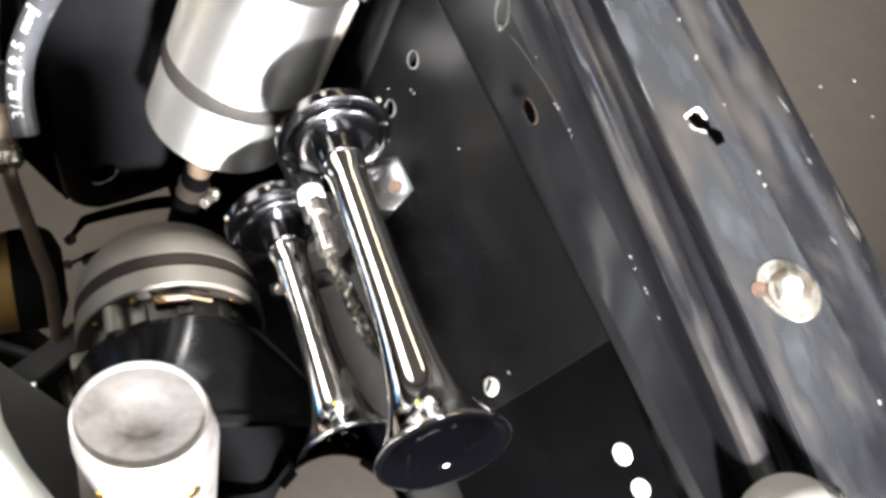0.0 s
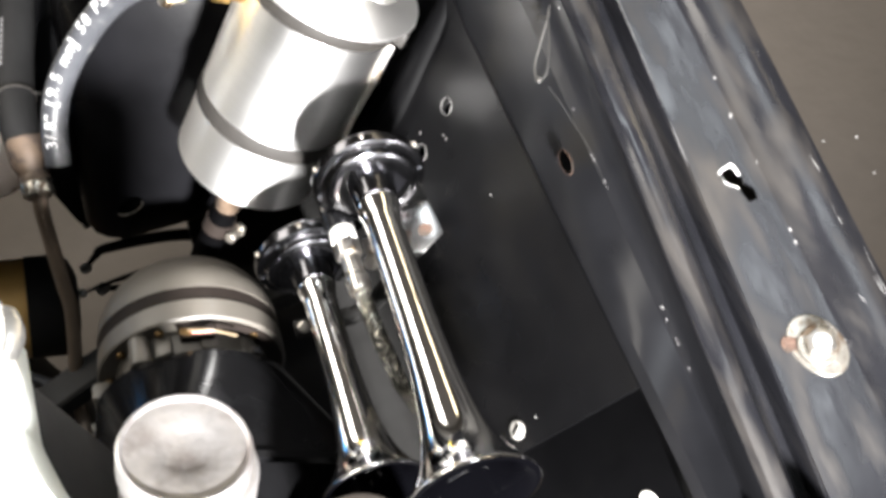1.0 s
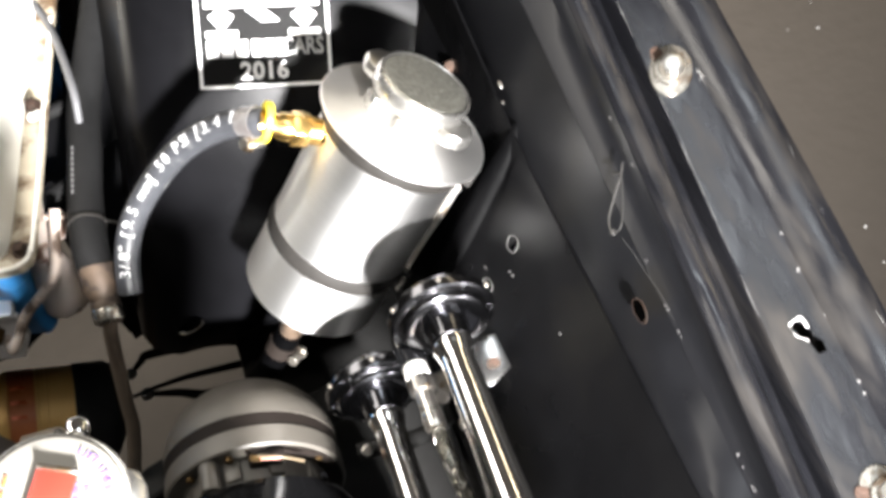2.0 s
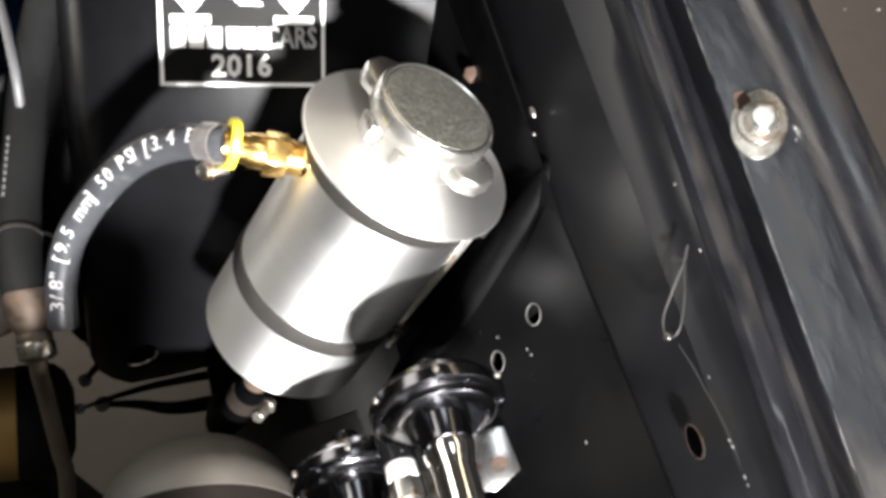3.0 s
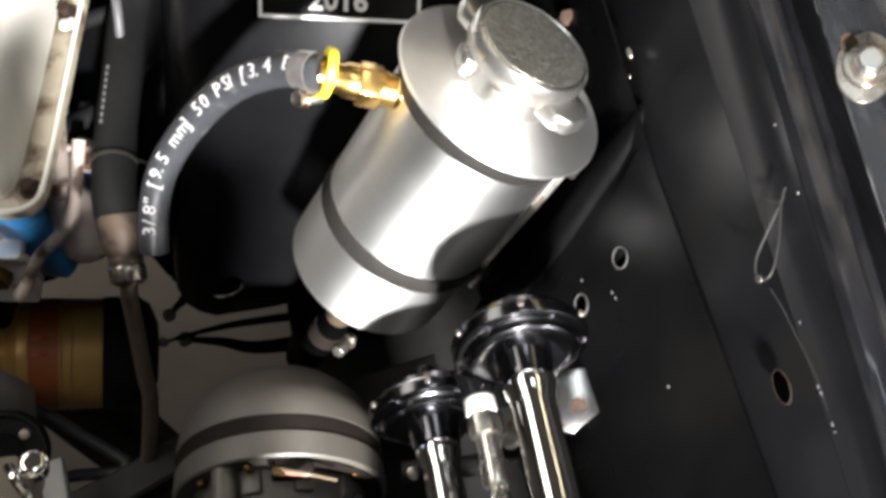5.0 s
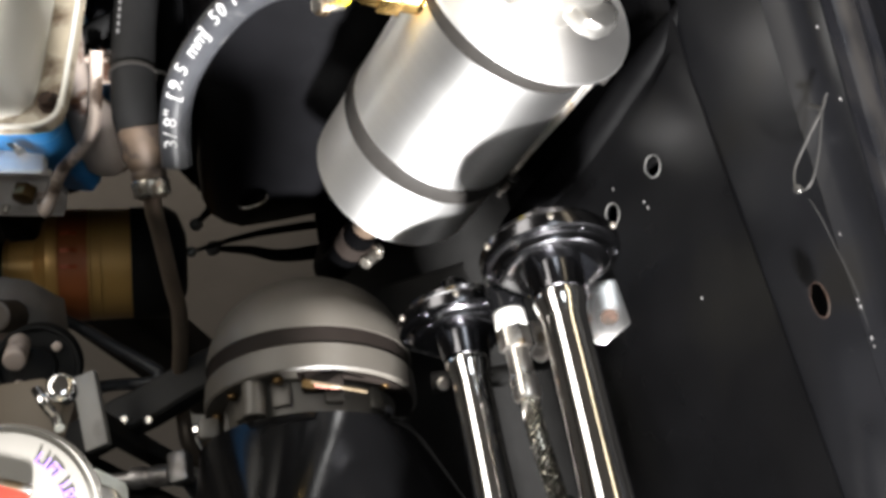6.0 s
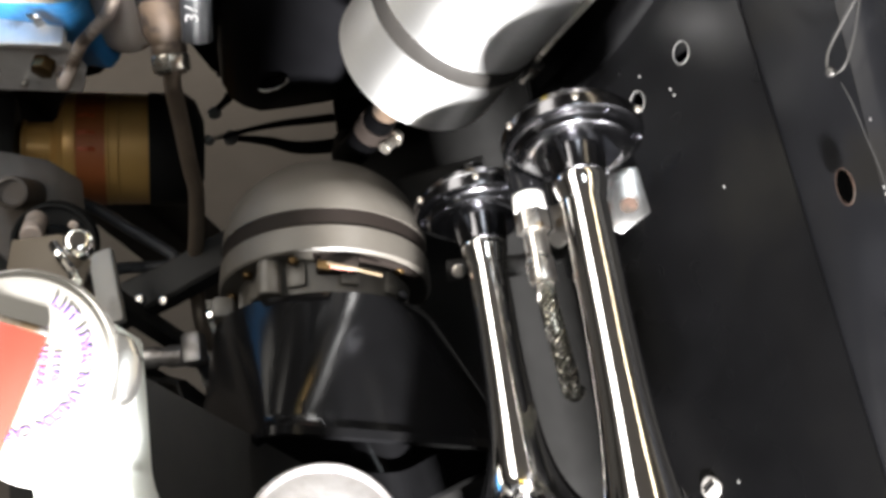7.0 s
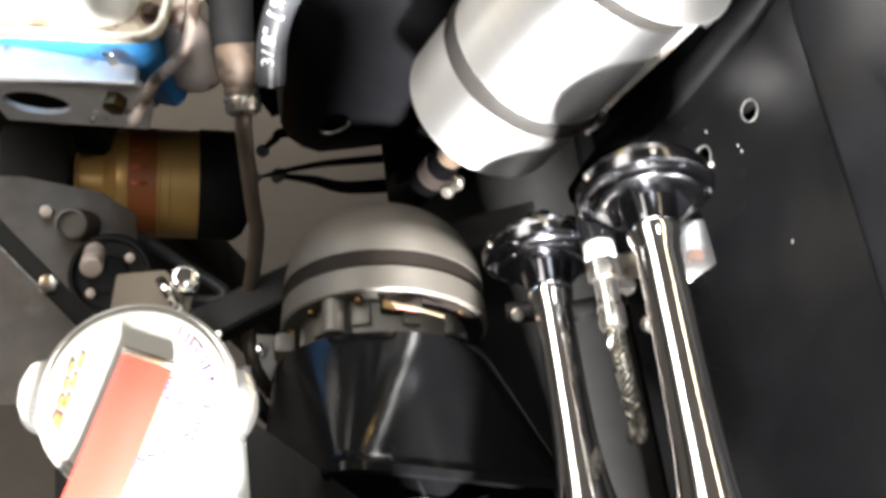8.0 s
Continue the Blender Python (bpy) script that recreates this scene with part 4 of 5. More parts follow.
def air_line():
    h = thing("air_line", pose(0, 0, 0), "braided steel air line with white and zinc nut", "hose")
    top, d = Vector((0.1090, 0.2800, 0.8370)), Vector((-0.01, -0.99, 0.02))
    part("elbow", sweep(spline([top + Vector((0.002, 0.022, 0.004)), top + Vector((0, 0.012, 0)), top], 6), 0.0078, 18), PLASTIC, h, "black moulded elbow")
    part("collar", lathe(rounded(0.0068, 0.0, 0.008, 0.001), 24, along(top, d)), WHITEPL, h, "white plastic collar")
    part("nut", hexagon(0.0072, 0.0082, 0.0175, along(top, d)), STEEL, h, "zinc hex nut")
    p = top + d * 0.0175
    part("sleeve", lathe(rounded(0.0050, 0, 0.013, 0.0008), 20, along(p, d)), STEEL, h)
    part("crimp", lathe([(0, 0.012), (0.0054, 0.012), (0.0058, 0.0135), (0.0058, 0.021), (0.0052, 0.0225), (0, 0.0225)], 24, along(p, d)), STEEL, h, "bright crimped ferrule")
    line = spline([p + d * 0.018, p + d * 0.036 + Vector((0.0005, 0, -0.0006)), p + d * 0.052 + Vector((0.0015, 0, -0.004)), p + d * 0.060 + Vector((0.002, 0.0, -0.011)), p + d * 0.065 + Vector((0.002, 0.002, -0.024)), p + d * 0.064 + Vector((0.002, 0.006, -0.050)), p + d * 0.056 + Vector((0.002, 0.01, -0.10))], 8)
    part("braid", sweep(line, 0.0035, 24), BRAID, h, "woven steel braid")
    # the raised strands of the weave, wound both ways
    for turn in (1, -1):
        for k in range(8):
            pts = []
            for i in range(len(line) - 1):
                d2 = (line[i + 1] - line[i]).normalized()
                u = d2.cross(Vector((0.3, 0.2, 0.9))).normalized()
                for g in (0.0, 0.5):
                    a = turn * (i + g) * 0.62 + k * math.pi / 4
                    pts.append(line[i].lerp(line[i + 1], g) + (u * math.cos(a) + d2.cross(u) * math.sin(a)) * (0.0036 + 0.0002 * turn))
            part("strand", sweep(pts, 0.00036, 5), STRANDS, h)
    return h


air_line()


def horn_bracket():
    b = thing("horn_bracket", pose(0, 0, 0), "folded bare steel mounting tab behind the horns", "bracket")
    m = sheet_frame((0.1458, 0.2735, 0.8210), (1, 0, 0), (0, 0.94, 0.35))
    part("tab", slab([(-0.013, 0.0108), (-0.012, -0.007), (-0.0012, -0.0120), (0.0125, -0.006), (0.0110, 0.0140), (-0.0010, 0.016)], -0.001, 0.001, 0.0004, m), TABSTEEL, b, "bright steel tab with clipped corners")
    # Brown disc stands in for a reflection on the bare steel tab.
    part("brown_reflection", slab([(0.0042 * math.cos(0.7 * k) * (1 + 0.3 * noise.noise((k, 2, 0))), 0.0036 * math.sin(0.7 * k) * (1 + 0.3 * noise.noise((k, 5, 0)))) for k in range(9)], 0.0008, 0.0013, 0, m @ pose(0.004, -0.001, 0)), RUST, b, "brown patch painted for a reflection in the tab")
    part("arm", box(0.020, 0.012, 0.003, 0.0006, m @ pose(-0.020, 0, -0.004, 0, 20, 0)), STEEL, b)
    part("foot", box(0.014, 0.014, 0.05, 0.001, Matrix.Translation((0.1440, 0.276, 0.7820))), SATIN, b)
    part("lower_arm", sweep(spline([(0.058, 0.292, 0.741), (0.075, 0.290, 0.741), (0.100, 0.285, 0.745), (0.125, 0.280, 0.775), (0.140, 0.275, 0.795)], 6), 0.0055, 12), SATIN, b, "black lower arm")
    screw(0.0036, 0.004, along((0.0640, 0.2890, 0.7455), (0.0, -0.45, 0.9)), STEEL, b)
    screw(0.0042, 0.004, along((0.1185, 0.2640, 0.8240), (-0.4, -0.6, 0.7)), STEEL, b)
    screw(0.0042, 0.004, along((0.1235, 0.2480, 0.8180), (0.3, -0.8, 0.5)), STEEL, b)


horn_bracket()


# ---------------------------------------------------------------- caps at the front
CAP, CAP_AXIS, CAP_RIGHT = Vector((-0.0298, 0.1921, 0.9983)), Vector((0.3068, -0.0537, 0.9503)), Vector((0.9686, -0.163, -0.1878))


def filler_neck():
    n = thing("filler_neck", pose(0, 0, 0), "pale radiator filler neck with white cap and red lever", "filler neck")
    c = part("pressure_cap", lathe([(0, -0.012), (0.0272, -0.012), (0.0284, -0.010), (0.0284, -0.004), (0.0270, -0.0022), (0.0262, -0.0026), (0.0250, -0.001), (0.020, 0.0), (0, 0.0006)], 72), CAPWHITE, n, "creamy white stamped radiator cap")
    c.matrix_basis = along(CAP, CAP_AXIS, CAP_RIGHT)
    for a in (2, 182):
        part("ear", slab([(0.025, -0.011), (0.0310, -0.009), (0.0335, -0.003), (0.0335, 0.003), (0.0310, 0.009), (0.025, 0.011)], -0.0115, -0.003, 0.0018, pose(0, 0, 0, 0, 0, a)), CASTALU, c, "crimped ear")
    part("lever", box(0.0150, 0.046, 0.0026, 0.0010, pose(-0.0035, -0.0125, 0.0019, 1, 0, -14)), RED, c, "red release lever")
    part("hinge", lathe(rounded(0.0014, -0.0075, 0.0075, 0.0003), 12, pose(0.0020, 0.0100, 0.0026, 0, 90, -14)), STEEL, c)
    for k, ch in enumerate("LIFT LEVER TO UNLOCK CAP"):
        if ch != " ":
            lettering("print", ch, 0.0047, pose(0, 0, 0.0004, 0, 0, 60 - k * 6.2) @ pose(0.0198, 0, 0, 0, 0, -90), LILAC, c)
    lettering("print", "16 LBS", 0.0034, pose(0.0122, -0.001, 0.0007, 0, 0, -90), LILAC, c)
    lettering("print", "110 KPA", 0.0034, pose(0.0085, -0.001, 0.0008, 0, 0, -90), PINKPRINT, c)
    for k in range(4):
        part("bar", box(0.0011, 0.0042, 0.0003, 0, pose(-0.0165 - 0.0010 * k, 0.008 - 0.006 * k, 0.0006, 0, 0, -12)), REDDARK, c)
        part("bar", box(0.0011, 0.0034, 0.0003, 0, pose(-0.0190 - 0.0006 * k, 0.006 - 0.005 * k, 0.0005, 0, 0, -12)), REDDARK, c)
    foot = CAP - CAP_AXIS * 0.05
    part("neck", lathe([(0, 0), (0.0262, 0), (0.0262, 0.0365), (0, 0.0365)], 48, along(foot, CAP_AXIS, (1, 0, 0))), WHITE, n, "pale neck casting")
    flange = part("flange", slab([(-0.0610, 0.2570), (-0.0430, 0.2550), (-0.0345, 0.2450), (-0.0400, 0.2300), (-0.0560, 0.2300), (-0.0640, 0.2420)], 0.940, 0.946, 0.0012), TAN, n, "tan gasket flange")
    part("knob", lathe(rounded(0.0048, 0, 0.008, 0.0022), 24, along((-0.0345, 0.2455, 0.948), (0.3, 0.1, 0.9))), CHROME, flange, "bright domed nut")
    part("spring_clip", sweep(spline([Vector((-0.0420, 0.2480, 0.952)), Vector((-0.0385, 0.2420, 0.954)), Vector((-0.0370, 0.2380, 0.950)), Vector((-0.0345, 0.2330, 0.952))], 6), 0.0018, 10), CHROME, flange)
    return n


filler_neck()


def filler_stand():
    r = thing("water_outlet", pose(0, 0, 0), "pale mint white water outlet casting below the filler neck", "casting")
    top = [(-0.0225, 0.2180), (-0.0215, 0.1700), (-0.0150, 0.1480), (-0.0030, 0.1220), (0.0010, 0.1080), (-0.0180, 0.1180), (-0.0500, 0.1620), (-0.0570, 0.1900), (-0.0500, 0.2180)]
    part("top_plate", slab(top, 0.928, 0.9520, 0.003), MINT, r, "pale cast top")
    part("stem", slab([(-0.0290, 0.2100), (-0.0280, 0.1700), (-0.0250, 0.1500), (-0.0440, 0.1700), (-0.0500, 0.1900), (-0.0450, 0.2100)], 0.0, 0.9275, 0.002), SATIN, r, "dark stem going down to the engine")


filler_stand()


# Out of view; added to keep lamp light off the engine's left side.
def radiator():
    r = thing("radiator", pose(0, 0, 0), "unseen black radiator block added to shade the engine side", "radiator")
    part("shade_block_top", box(0.49, 0.115, 0.06, 0.008, pose(-0.225, 0.0425, 0.939)), SATIN, r, "black top of the block")
    part("shade_block_body", box(0.48, 0.06, 0.9088, 0.002, pose(-0.225, 0.0450, 0.4544)), SATIN, r, "plain dark body of the block")


radiator()


def reservoir():
    m = along((0.0389, 0.1371, 0.952), (0.4283, 0.1403, 0.8927), (1, 0, 0))
    c = thing("fluid_reservoir", m, "bright aluminium reservoir with a worn round lid", "reservoir")
    part("lid", lathe([(0, -0.012), (0.0243, -0.012), (0.0243, -0.0016), (0.0239, -0.0005), (0.0232, 0.0), (0.0225, -0.0002), (0.0216, -0.0012), (0.0206, -0.0013), (0.0108, -0.0011), (0.0096, -0.0017), (0.0, -0.0017)], 72), WORNALU, c, "scuffed pale lid")
    # Carried on below view to keep lamp light off the speaker dome.
    part("body", lathe(rounded(0.0252, -0.172, -0.0118, 0.002), 72, pose(0.0022, -0.0006, 0)), WORNALU, c, "bright aluminium body")
    for a in (-60, -95, -135):
        part("dimple", lathe(rounded(0.0029, -0.0005, 0.0014, 0.0006), 14, pose(0.0022, 0, -0.021, 0, 0, a) @ pose(0.0250, 0, 0, 0, 90)), BRASS, c, "small brassy rivet")
    part("stay", box(0.030, 0.012, 0.12, 0.002, pose(0, 0.0, -0.230)), SATIN, c, "black steel stay")
    return c


reservoir()


def dark_cap():
    m = along((0.0666, 0.1211, 0.8192), (0.05, -0.1, 1), (1, 0, 0))
    c = thing("filler_tube", m, "matt brown-black filler tube with a notched flat lid", "filler tube")
    part("lid", lathe(rounded(0.0302, -0.014, 0.0, 0.0014), 64), DARKCAP, c)
    for a in (35, 118):
        part("notch", box(0.004, 0.009, 0.0016, 0.0003, pose(0, 0, 0, 0, 0, a) @ pose(0.0287, 0, 0.0)), HOLESHADE, c)
    part("stem", lathe(rounded(0.026, -0.30, -0.014, 0.002), 48), SATIN, c)


dark_cap()


# ---------------------------------------------------------------- engine side
def rocker_cover():
    r = thing("rocker_cover", pose(0, 0, 0), "cream white engine rocker cover with bolted flange", "engine cover")
    edge = [(-0.0905, 0.4330), (-0.0835, 0.4365), (-0.0805, 0.4440), (-0.0775, 0.4560), (-0.0430, 0.6400), (-0.0150, 0.80), (-0.26, 0.83), (-0.30, 0.55), (-0.30, 0.48), (-0.1704, 0.4560), (-0.1250, 0.4420), (-0.1000, 0.4340)]
    part("flange", slab(edge, 0.8420, 0.8500, 0.0015), OILYCREAM, r, "oil-stained cream flange")

    def shrunk(d, lift):
        return [(x + (-d if x > -0.16 else d), y + (d * 0.8 if y < 0.47 else (-d if y > 0.7 else 0)), lift) for x, y in edge]

    rows = [shrunk(0.0125, 0.8500), shrunk(0.0130, 0.8530), shrunk(0.0160, 0.8660), shrunk(0.0190, 0.8760), shrunk(0.0240, 0.8800)]
    bm = loft(rows, 0, True)
    bm.faces.new(bm.verts[-len(edge):])
    part("dome", bm, WHITE, r, "bright cream domed top", 50)
    for x, y in ((-0.0865, 0.4440), (-0.0655, 0.5600), (-0.0430, 0.6800)):
        screw_m = pose(x, y, 0.850)
        part("bolt", joined(hexagon(0.0042, 0.0012, 0.006, screw_m), lathe(rounded(0.0058, 0, 0.0014, 0.0004), 18, screw_m)), RUST, r, "grimy cover bolt")
    part("lip", sweep(spline([(x, y + 0.0004, 0.8506) for x, y in edge[9:] + edge[:5]], 6), 0.0014, 10), WHITE, r, "pale raised rim of the flange")
    for x, y in ((-0.0640, 0.5520), (-0.0420, 0.6720)):
        part("lug", lathe(rounded(0.0052, 0, 0.0095, 0.0015), 20, pose(x - 0.002, y, 0.8418)), WHITE, r, "round bolt lug on the rim")
    return r


rocker_cover()


def cylinder_head():
    h = thing("cylinder_head", pose(0, 0, 0), "blue enamelled engine cylinder head and block", "engine")
    head = [(-0.1120, 0.4500), (-0.1060, 0.4560), (-0.1020, 0.4700), (-0.0760, 0.6500), (-0.06, 0.80), (-0.26, 0.82), (-0.30, 0.50), (-0.20, 0.4880)]
    part("head", slab(head, 0.755, 0.8415, 0.003), BLUE, h, "blue painted casting")
    block = [(-0.185, 0.545), (-0.165, 0.56), (-0.15, 0.80), (-0.27, 0.82), (-0.32, 0.55)]
    part("block", slab(block, 0.62, 0.7545, 0.004), SATIN, h, "dark engine block")
    part("corner_boss", lathe(rounded(0.011, 0, 0.020, 0.003), 24, pose(-0.1090, 0.4600, 0.812)), BLUE, h, "blue bolt boss")
    part("sump_leg", box(0.06, 0.06, 0.62, 0.005, pose(-0.30, 0.60, 0.31)), SATIN, h)
    return h


cylinder_head()


def mounting_bracket():
    b = thing("alternator_bracket", pose(0, 0, 0), "silver cast bracket with an oval window bolted to the engine", "bracket")
    m = sheet_frame((-0.1640, 0.4552, 0.7780), (0.9, -0.28, 0), (0, 0.10, 1))
    # front web with an oval window
    part("web", pierced([(-0.060, -0.026), (0.034, -0.026), (0.0465, -0.005), (0.0475, 0.0172), (-0.060, 0.0172)], [ring_of(-0.030, -0.006, 0.022, 0.011, 0, 24)], m, 0.004), PALEALU, b, "cast web with an oval window")
    part("ledge", slab([(-0.2010, 0.5000), (-0.2020, 0.4672), (-0.1200, 0.4412), (-0.1180, 0.4422), (-0.1172, 0.4530), (-0.1210, 0.4560)], 0.7955, 0.8010, 0.0012), PALEALU, b, "bright machined ledge")
    part("top_bolt", joined(hexagon(0.0060, 0.0, 0.006, pose(-0.1290, 0.4610, 0.8010)), lathe(rounded(0.0052, 0.006, 0.010, 0.002), 20, pose(-0.1290, 0.4610, 0.8010))), STEEL, b, "zinc bolt head")
    part("lower_bolt", hexagon(0.0066, 0.0, 0.008, along((-0.1350, 0.4440, 0.7872), (-0.28, -0.9, 0.15))), OLDBRASS, b, "yellow-plated hex bolt")
    part("stud", lathe(rounded(0.002, 0, 0.005, 0.0006), 12, along((-0.1600, 0.4520, 0.7640), (-0.28, -0.9, 0.15))), STEEL, b)
    return b


mounting_bracket()


def fuel_pump():
    p = thing("fuel_pump", pose(0, 0, 0), "grimy pinkish cast fuel pump bowl on the engine", "pump")
    m = along((-0.0965, 0.4690, 0.7560), (0.12, 0.10, 1), (1, 0, 0))
    part("bowl", lathe([(0, 0), (0.010, 0.0006), (0.0165, 0.005), (0.0190, 0.012), (0.0180, 0.022), (0.0140, 0.036), (0.0105, 0.050), (0.0095, 0.062), (0, 0.062)], 40, m), PINKISH, p, "stained pear-shaped bowl")
    part("stem", sweep(spline([m @ Vector((0, 0, 0.058)), m @ Vector((0.002, 0.012, 0.075)), m @ Vector((0.004, 0.035, 0.088))], 6), 0.008, 16), PINKISH, p)
    part("flange", box(0.040, 0.022, 0.008, 0.003, m @ pose(-0.004, 0.030, 0.046, 0, 0, -8)), PINKISH, p, "flat grimy mounting flange")
    for dx, dy in ((-0.018, 0.026), (0.010, 0.034)):
        part("bolt", hexagon(0.0035, 0.004, 0.0075, m @ pose(dx, dy, 0.046)), RUST, p)


fuel_pump()


def small_pipe(name, pts, r, mat, label, category="pipe", seg=14):
    t = thing(name, pose(0, 0, 0), label, category)
    part("tube", sweep(spline(pts, 8), r, seg), mat, t)
    return t


small_pipe("fuel_pipe", [(-0.0697, 0.4854, 0.8304), (-0.0755, 0.4719, 0.8212), (-0.0804, 0.4562, 0.8147), (-0.0855, 0.4492, 0.8101), (-0.0899, 0.4482, 0.8060), (-0.0997, 0.4456, 0.8007), (-0.1101, 0.4433, 0.7947), (-0.1183, 0.4360, 0.7896), (-0.1264, 0.4288, 0.7834), (-0.1294, 0.4338, 0.7794), (-0.1340, 0.4460, 0.7740)], 0.0036, GRIMY, "bent pale grimy metal fuel pipe")
small_pipe("pump_rod", [(-0.0830, 0.4870, 0.8250), (-0.0740, 0.4860, 0.8240), (-0.0640, 0.4850, 0.8200), (-0.0560, 0.4900, 0.8100)], 0.0022, GRIMY, "short grimy rod beside the fuel pump", "rod")
small_pipe("vacuum_hose", [(-0.0850, 0.730, 0.870), (-0.0540, 0.6620, 0.852), (-0.0440, 0.6240, 0.850), (-0.0385, 0.5700, 0.848), (-0.0430, 0.5480, 0.832)], 0.0028, GREYHOSE, "thin pale grey vacuum hose", "hose")
small_pipe("hose_stub", [(-0.0950, 0.5750, 0.8150), (-0.0765, 0.5816, 0.8200), (-0.0529, 0.5880, 0.8160), (-0.046, 0.590, 0.808)], 0.0052, DARKHOSE, "short black rubber hose behind the rocker cover", "hose")
small_pipe("hose_stub", [(-0.1050, 0.4900, 0.8080), (-0.0866, 0.5030, 0.8180), (-0.0607, 0.5160, 0.8140), (-0.052, 0.520, 0.806)], 0.0066, DARKHOSE, "thick black rubber hose beside the cylinder head", "hose")


def wire_tie():
    t = thing("wire_tie", along((-0.0530, 0.4670, 0.8248), (0.05, 1.0, 0.0), (1, 0, 0)), "thin black tie wrapped round the thick hose", "tie")
    part("loop", lathe([(0.0117, -0.001), (0.0125, -0.001), (0.0125, 0.001), (0.0117, 0.001), (0.0117, -0.001)], 36), STRAP, t)
    part("tail", sweep(spline([(0.0118, 0.0, 0.0), (0.0160, 0.0010, -0.0020), (0.0215, -0.0040, -0.0090), (0.024, -0.010, -0.014)], 6), 0.0010, 8), STRAP, t)


wire_tie()


def brake_hose():
    d = Vector((0.11, 0.85, 0.51)).normalized()
    c = Vector((-0.0556, 0.4171, 0.8092))
    h = thing("heater_hose", pose(0, 0, 0), "thick black hose crimped onto a bent steel pipe", "hose")
    a = c + d * 0.016
    part("rubber", sweep(spline([a, (-0.0540, 0.4480, 0.8240), (-0.0515, 0.4900, 0.8240), (-0.0465, 0.5270, 0.8240), (-0.0420, 0.5680, 0.8230), (-0.0320, 0.6000, 0.8280), (-0.010, 0.66, 0.84), (0.010, 0.75, 0.85)], 8), 0.0116, 24), DARKHOSE, h, "thick black rubber hose")
    for k in range(9):
        q = Vector((-0.0515, 0.4900, 0.8240)).lerp(Vector((-0.0465, 0.5270, 0.8240)), k / 8) + Vector((-0.0035, 0, 0.0112))
        part("bar", box(0.0016, 0.0026, 0.0004, 0, Matrix.Translation(q)), GREYHOSE, h)
    part("ferrule", lathe([(0, -0.014), (0.0070, -0.014), (0.0082, -0.010), (0.0092, -0.002), (0.0092, 0.0), (0.0086, 0.001), (0.0098, 0.004), (0.0116, 0.008), (0.0122, 0.021), (0.0118, 0.023), (0, 0.023)], 32, along(c, d, (1, 0, 0))), GRIMYCRIMP, h, "brown crimped ferrule")
    part("ferrule_nut", lathe(rounded(0.0096, -0.013, -0.003, 0.002), 28, along(c, d, (1, 0, 0))), DULLZINC, h, "bright end of the ferrule")
    b = c - d * 0.012
    part("pipe", sweep(spline([b, (-0.0600, 0.4030, 0.7960), (-0.0665, 0.4000, 0.7740), (-0.0755, 0.3850, 0.7400), (-0.0790, 0.3780, 0.7250), (-0.0900, 0.3680, 0.7000), (-0.1050, 0.3570, 0.6690), (-0.1130, 0.3450, 0.6480), (-0.115, 0.325, 0.6300), (-0.115, 0.315, 0.56)], 8), 0.0046, 18), PIPE, h, "bent brown steel pipe")


brake_hose()


def oil_filter():
    a, b = Vector((-0.2496, 0.5066, 0.6096)), Vector((-0.142, 0.5019, 0.5613))
    d = (b - a).normalized()
    m = along(a, d, (0, 0, 1))
    f = thing("oil_filter", m, "gold painted oil filter with red printed band and black end", "filter")
    R = 0.0410
    part("can", lathe([(0, -0.003), (R * 0.46, -0.003), (R * 0.50, -0.002), (R * 0.50, 0.0), (R * 0.47, 0.001), (R * 0.47, 0.018), (R * 0.56, 0.0215), (R * 0.80, 0.0245), (R * 0.95, 0.028), (R, 0.034), (R, 0.086), (0, 0.086)], 64), GOLD, f, "gold canister")
    part("red_band", lathe([(R, 0.035), (R + 0.0004, 0.035), (R + 0.0004, 0.056), (R, 0.056), (R, 0.035)], 64), REDDARK, f, "faded red printed band")
    for k in range(3):
        bm = lathe([(R + 0.0004, 0.030), (R + 0.0009, 0.0305), (R + 0.0004, 0.031)], 64, pose(0, 0, (0.0052, 0.0275, 0.0345)[k]))
        part("rib", bm, GOLD, f)
    for ang in (-18, 0, 16):
        for dz, tilt in ((0.0, 22), (0.009, -22)):
            part("bar", box(0.0028, 0.0006, 0.012, 0, pose(0, 0, 0, 0, 0, ang + 12) @ pose(R + 0.0006, 0, 0.039 + dz, tilt, 0, 90)), FADEDRED, f, "faded red printed bar")
    part("end_cap", lathe([(0, 0.0862), (R + 0.0012, 0.0862), (R + 0.0012, 0.112), (R * 0.9, 0.120), (R * 0.55, 0.126), (0, 0.126)], 64), SATIN, f, "black end cap")
    part("mount", box(0.06, 0.06, 0.05, 0.006, pose(0, 0, -0.029)), SATIN, f, "dark filter mount")


oil_filter()


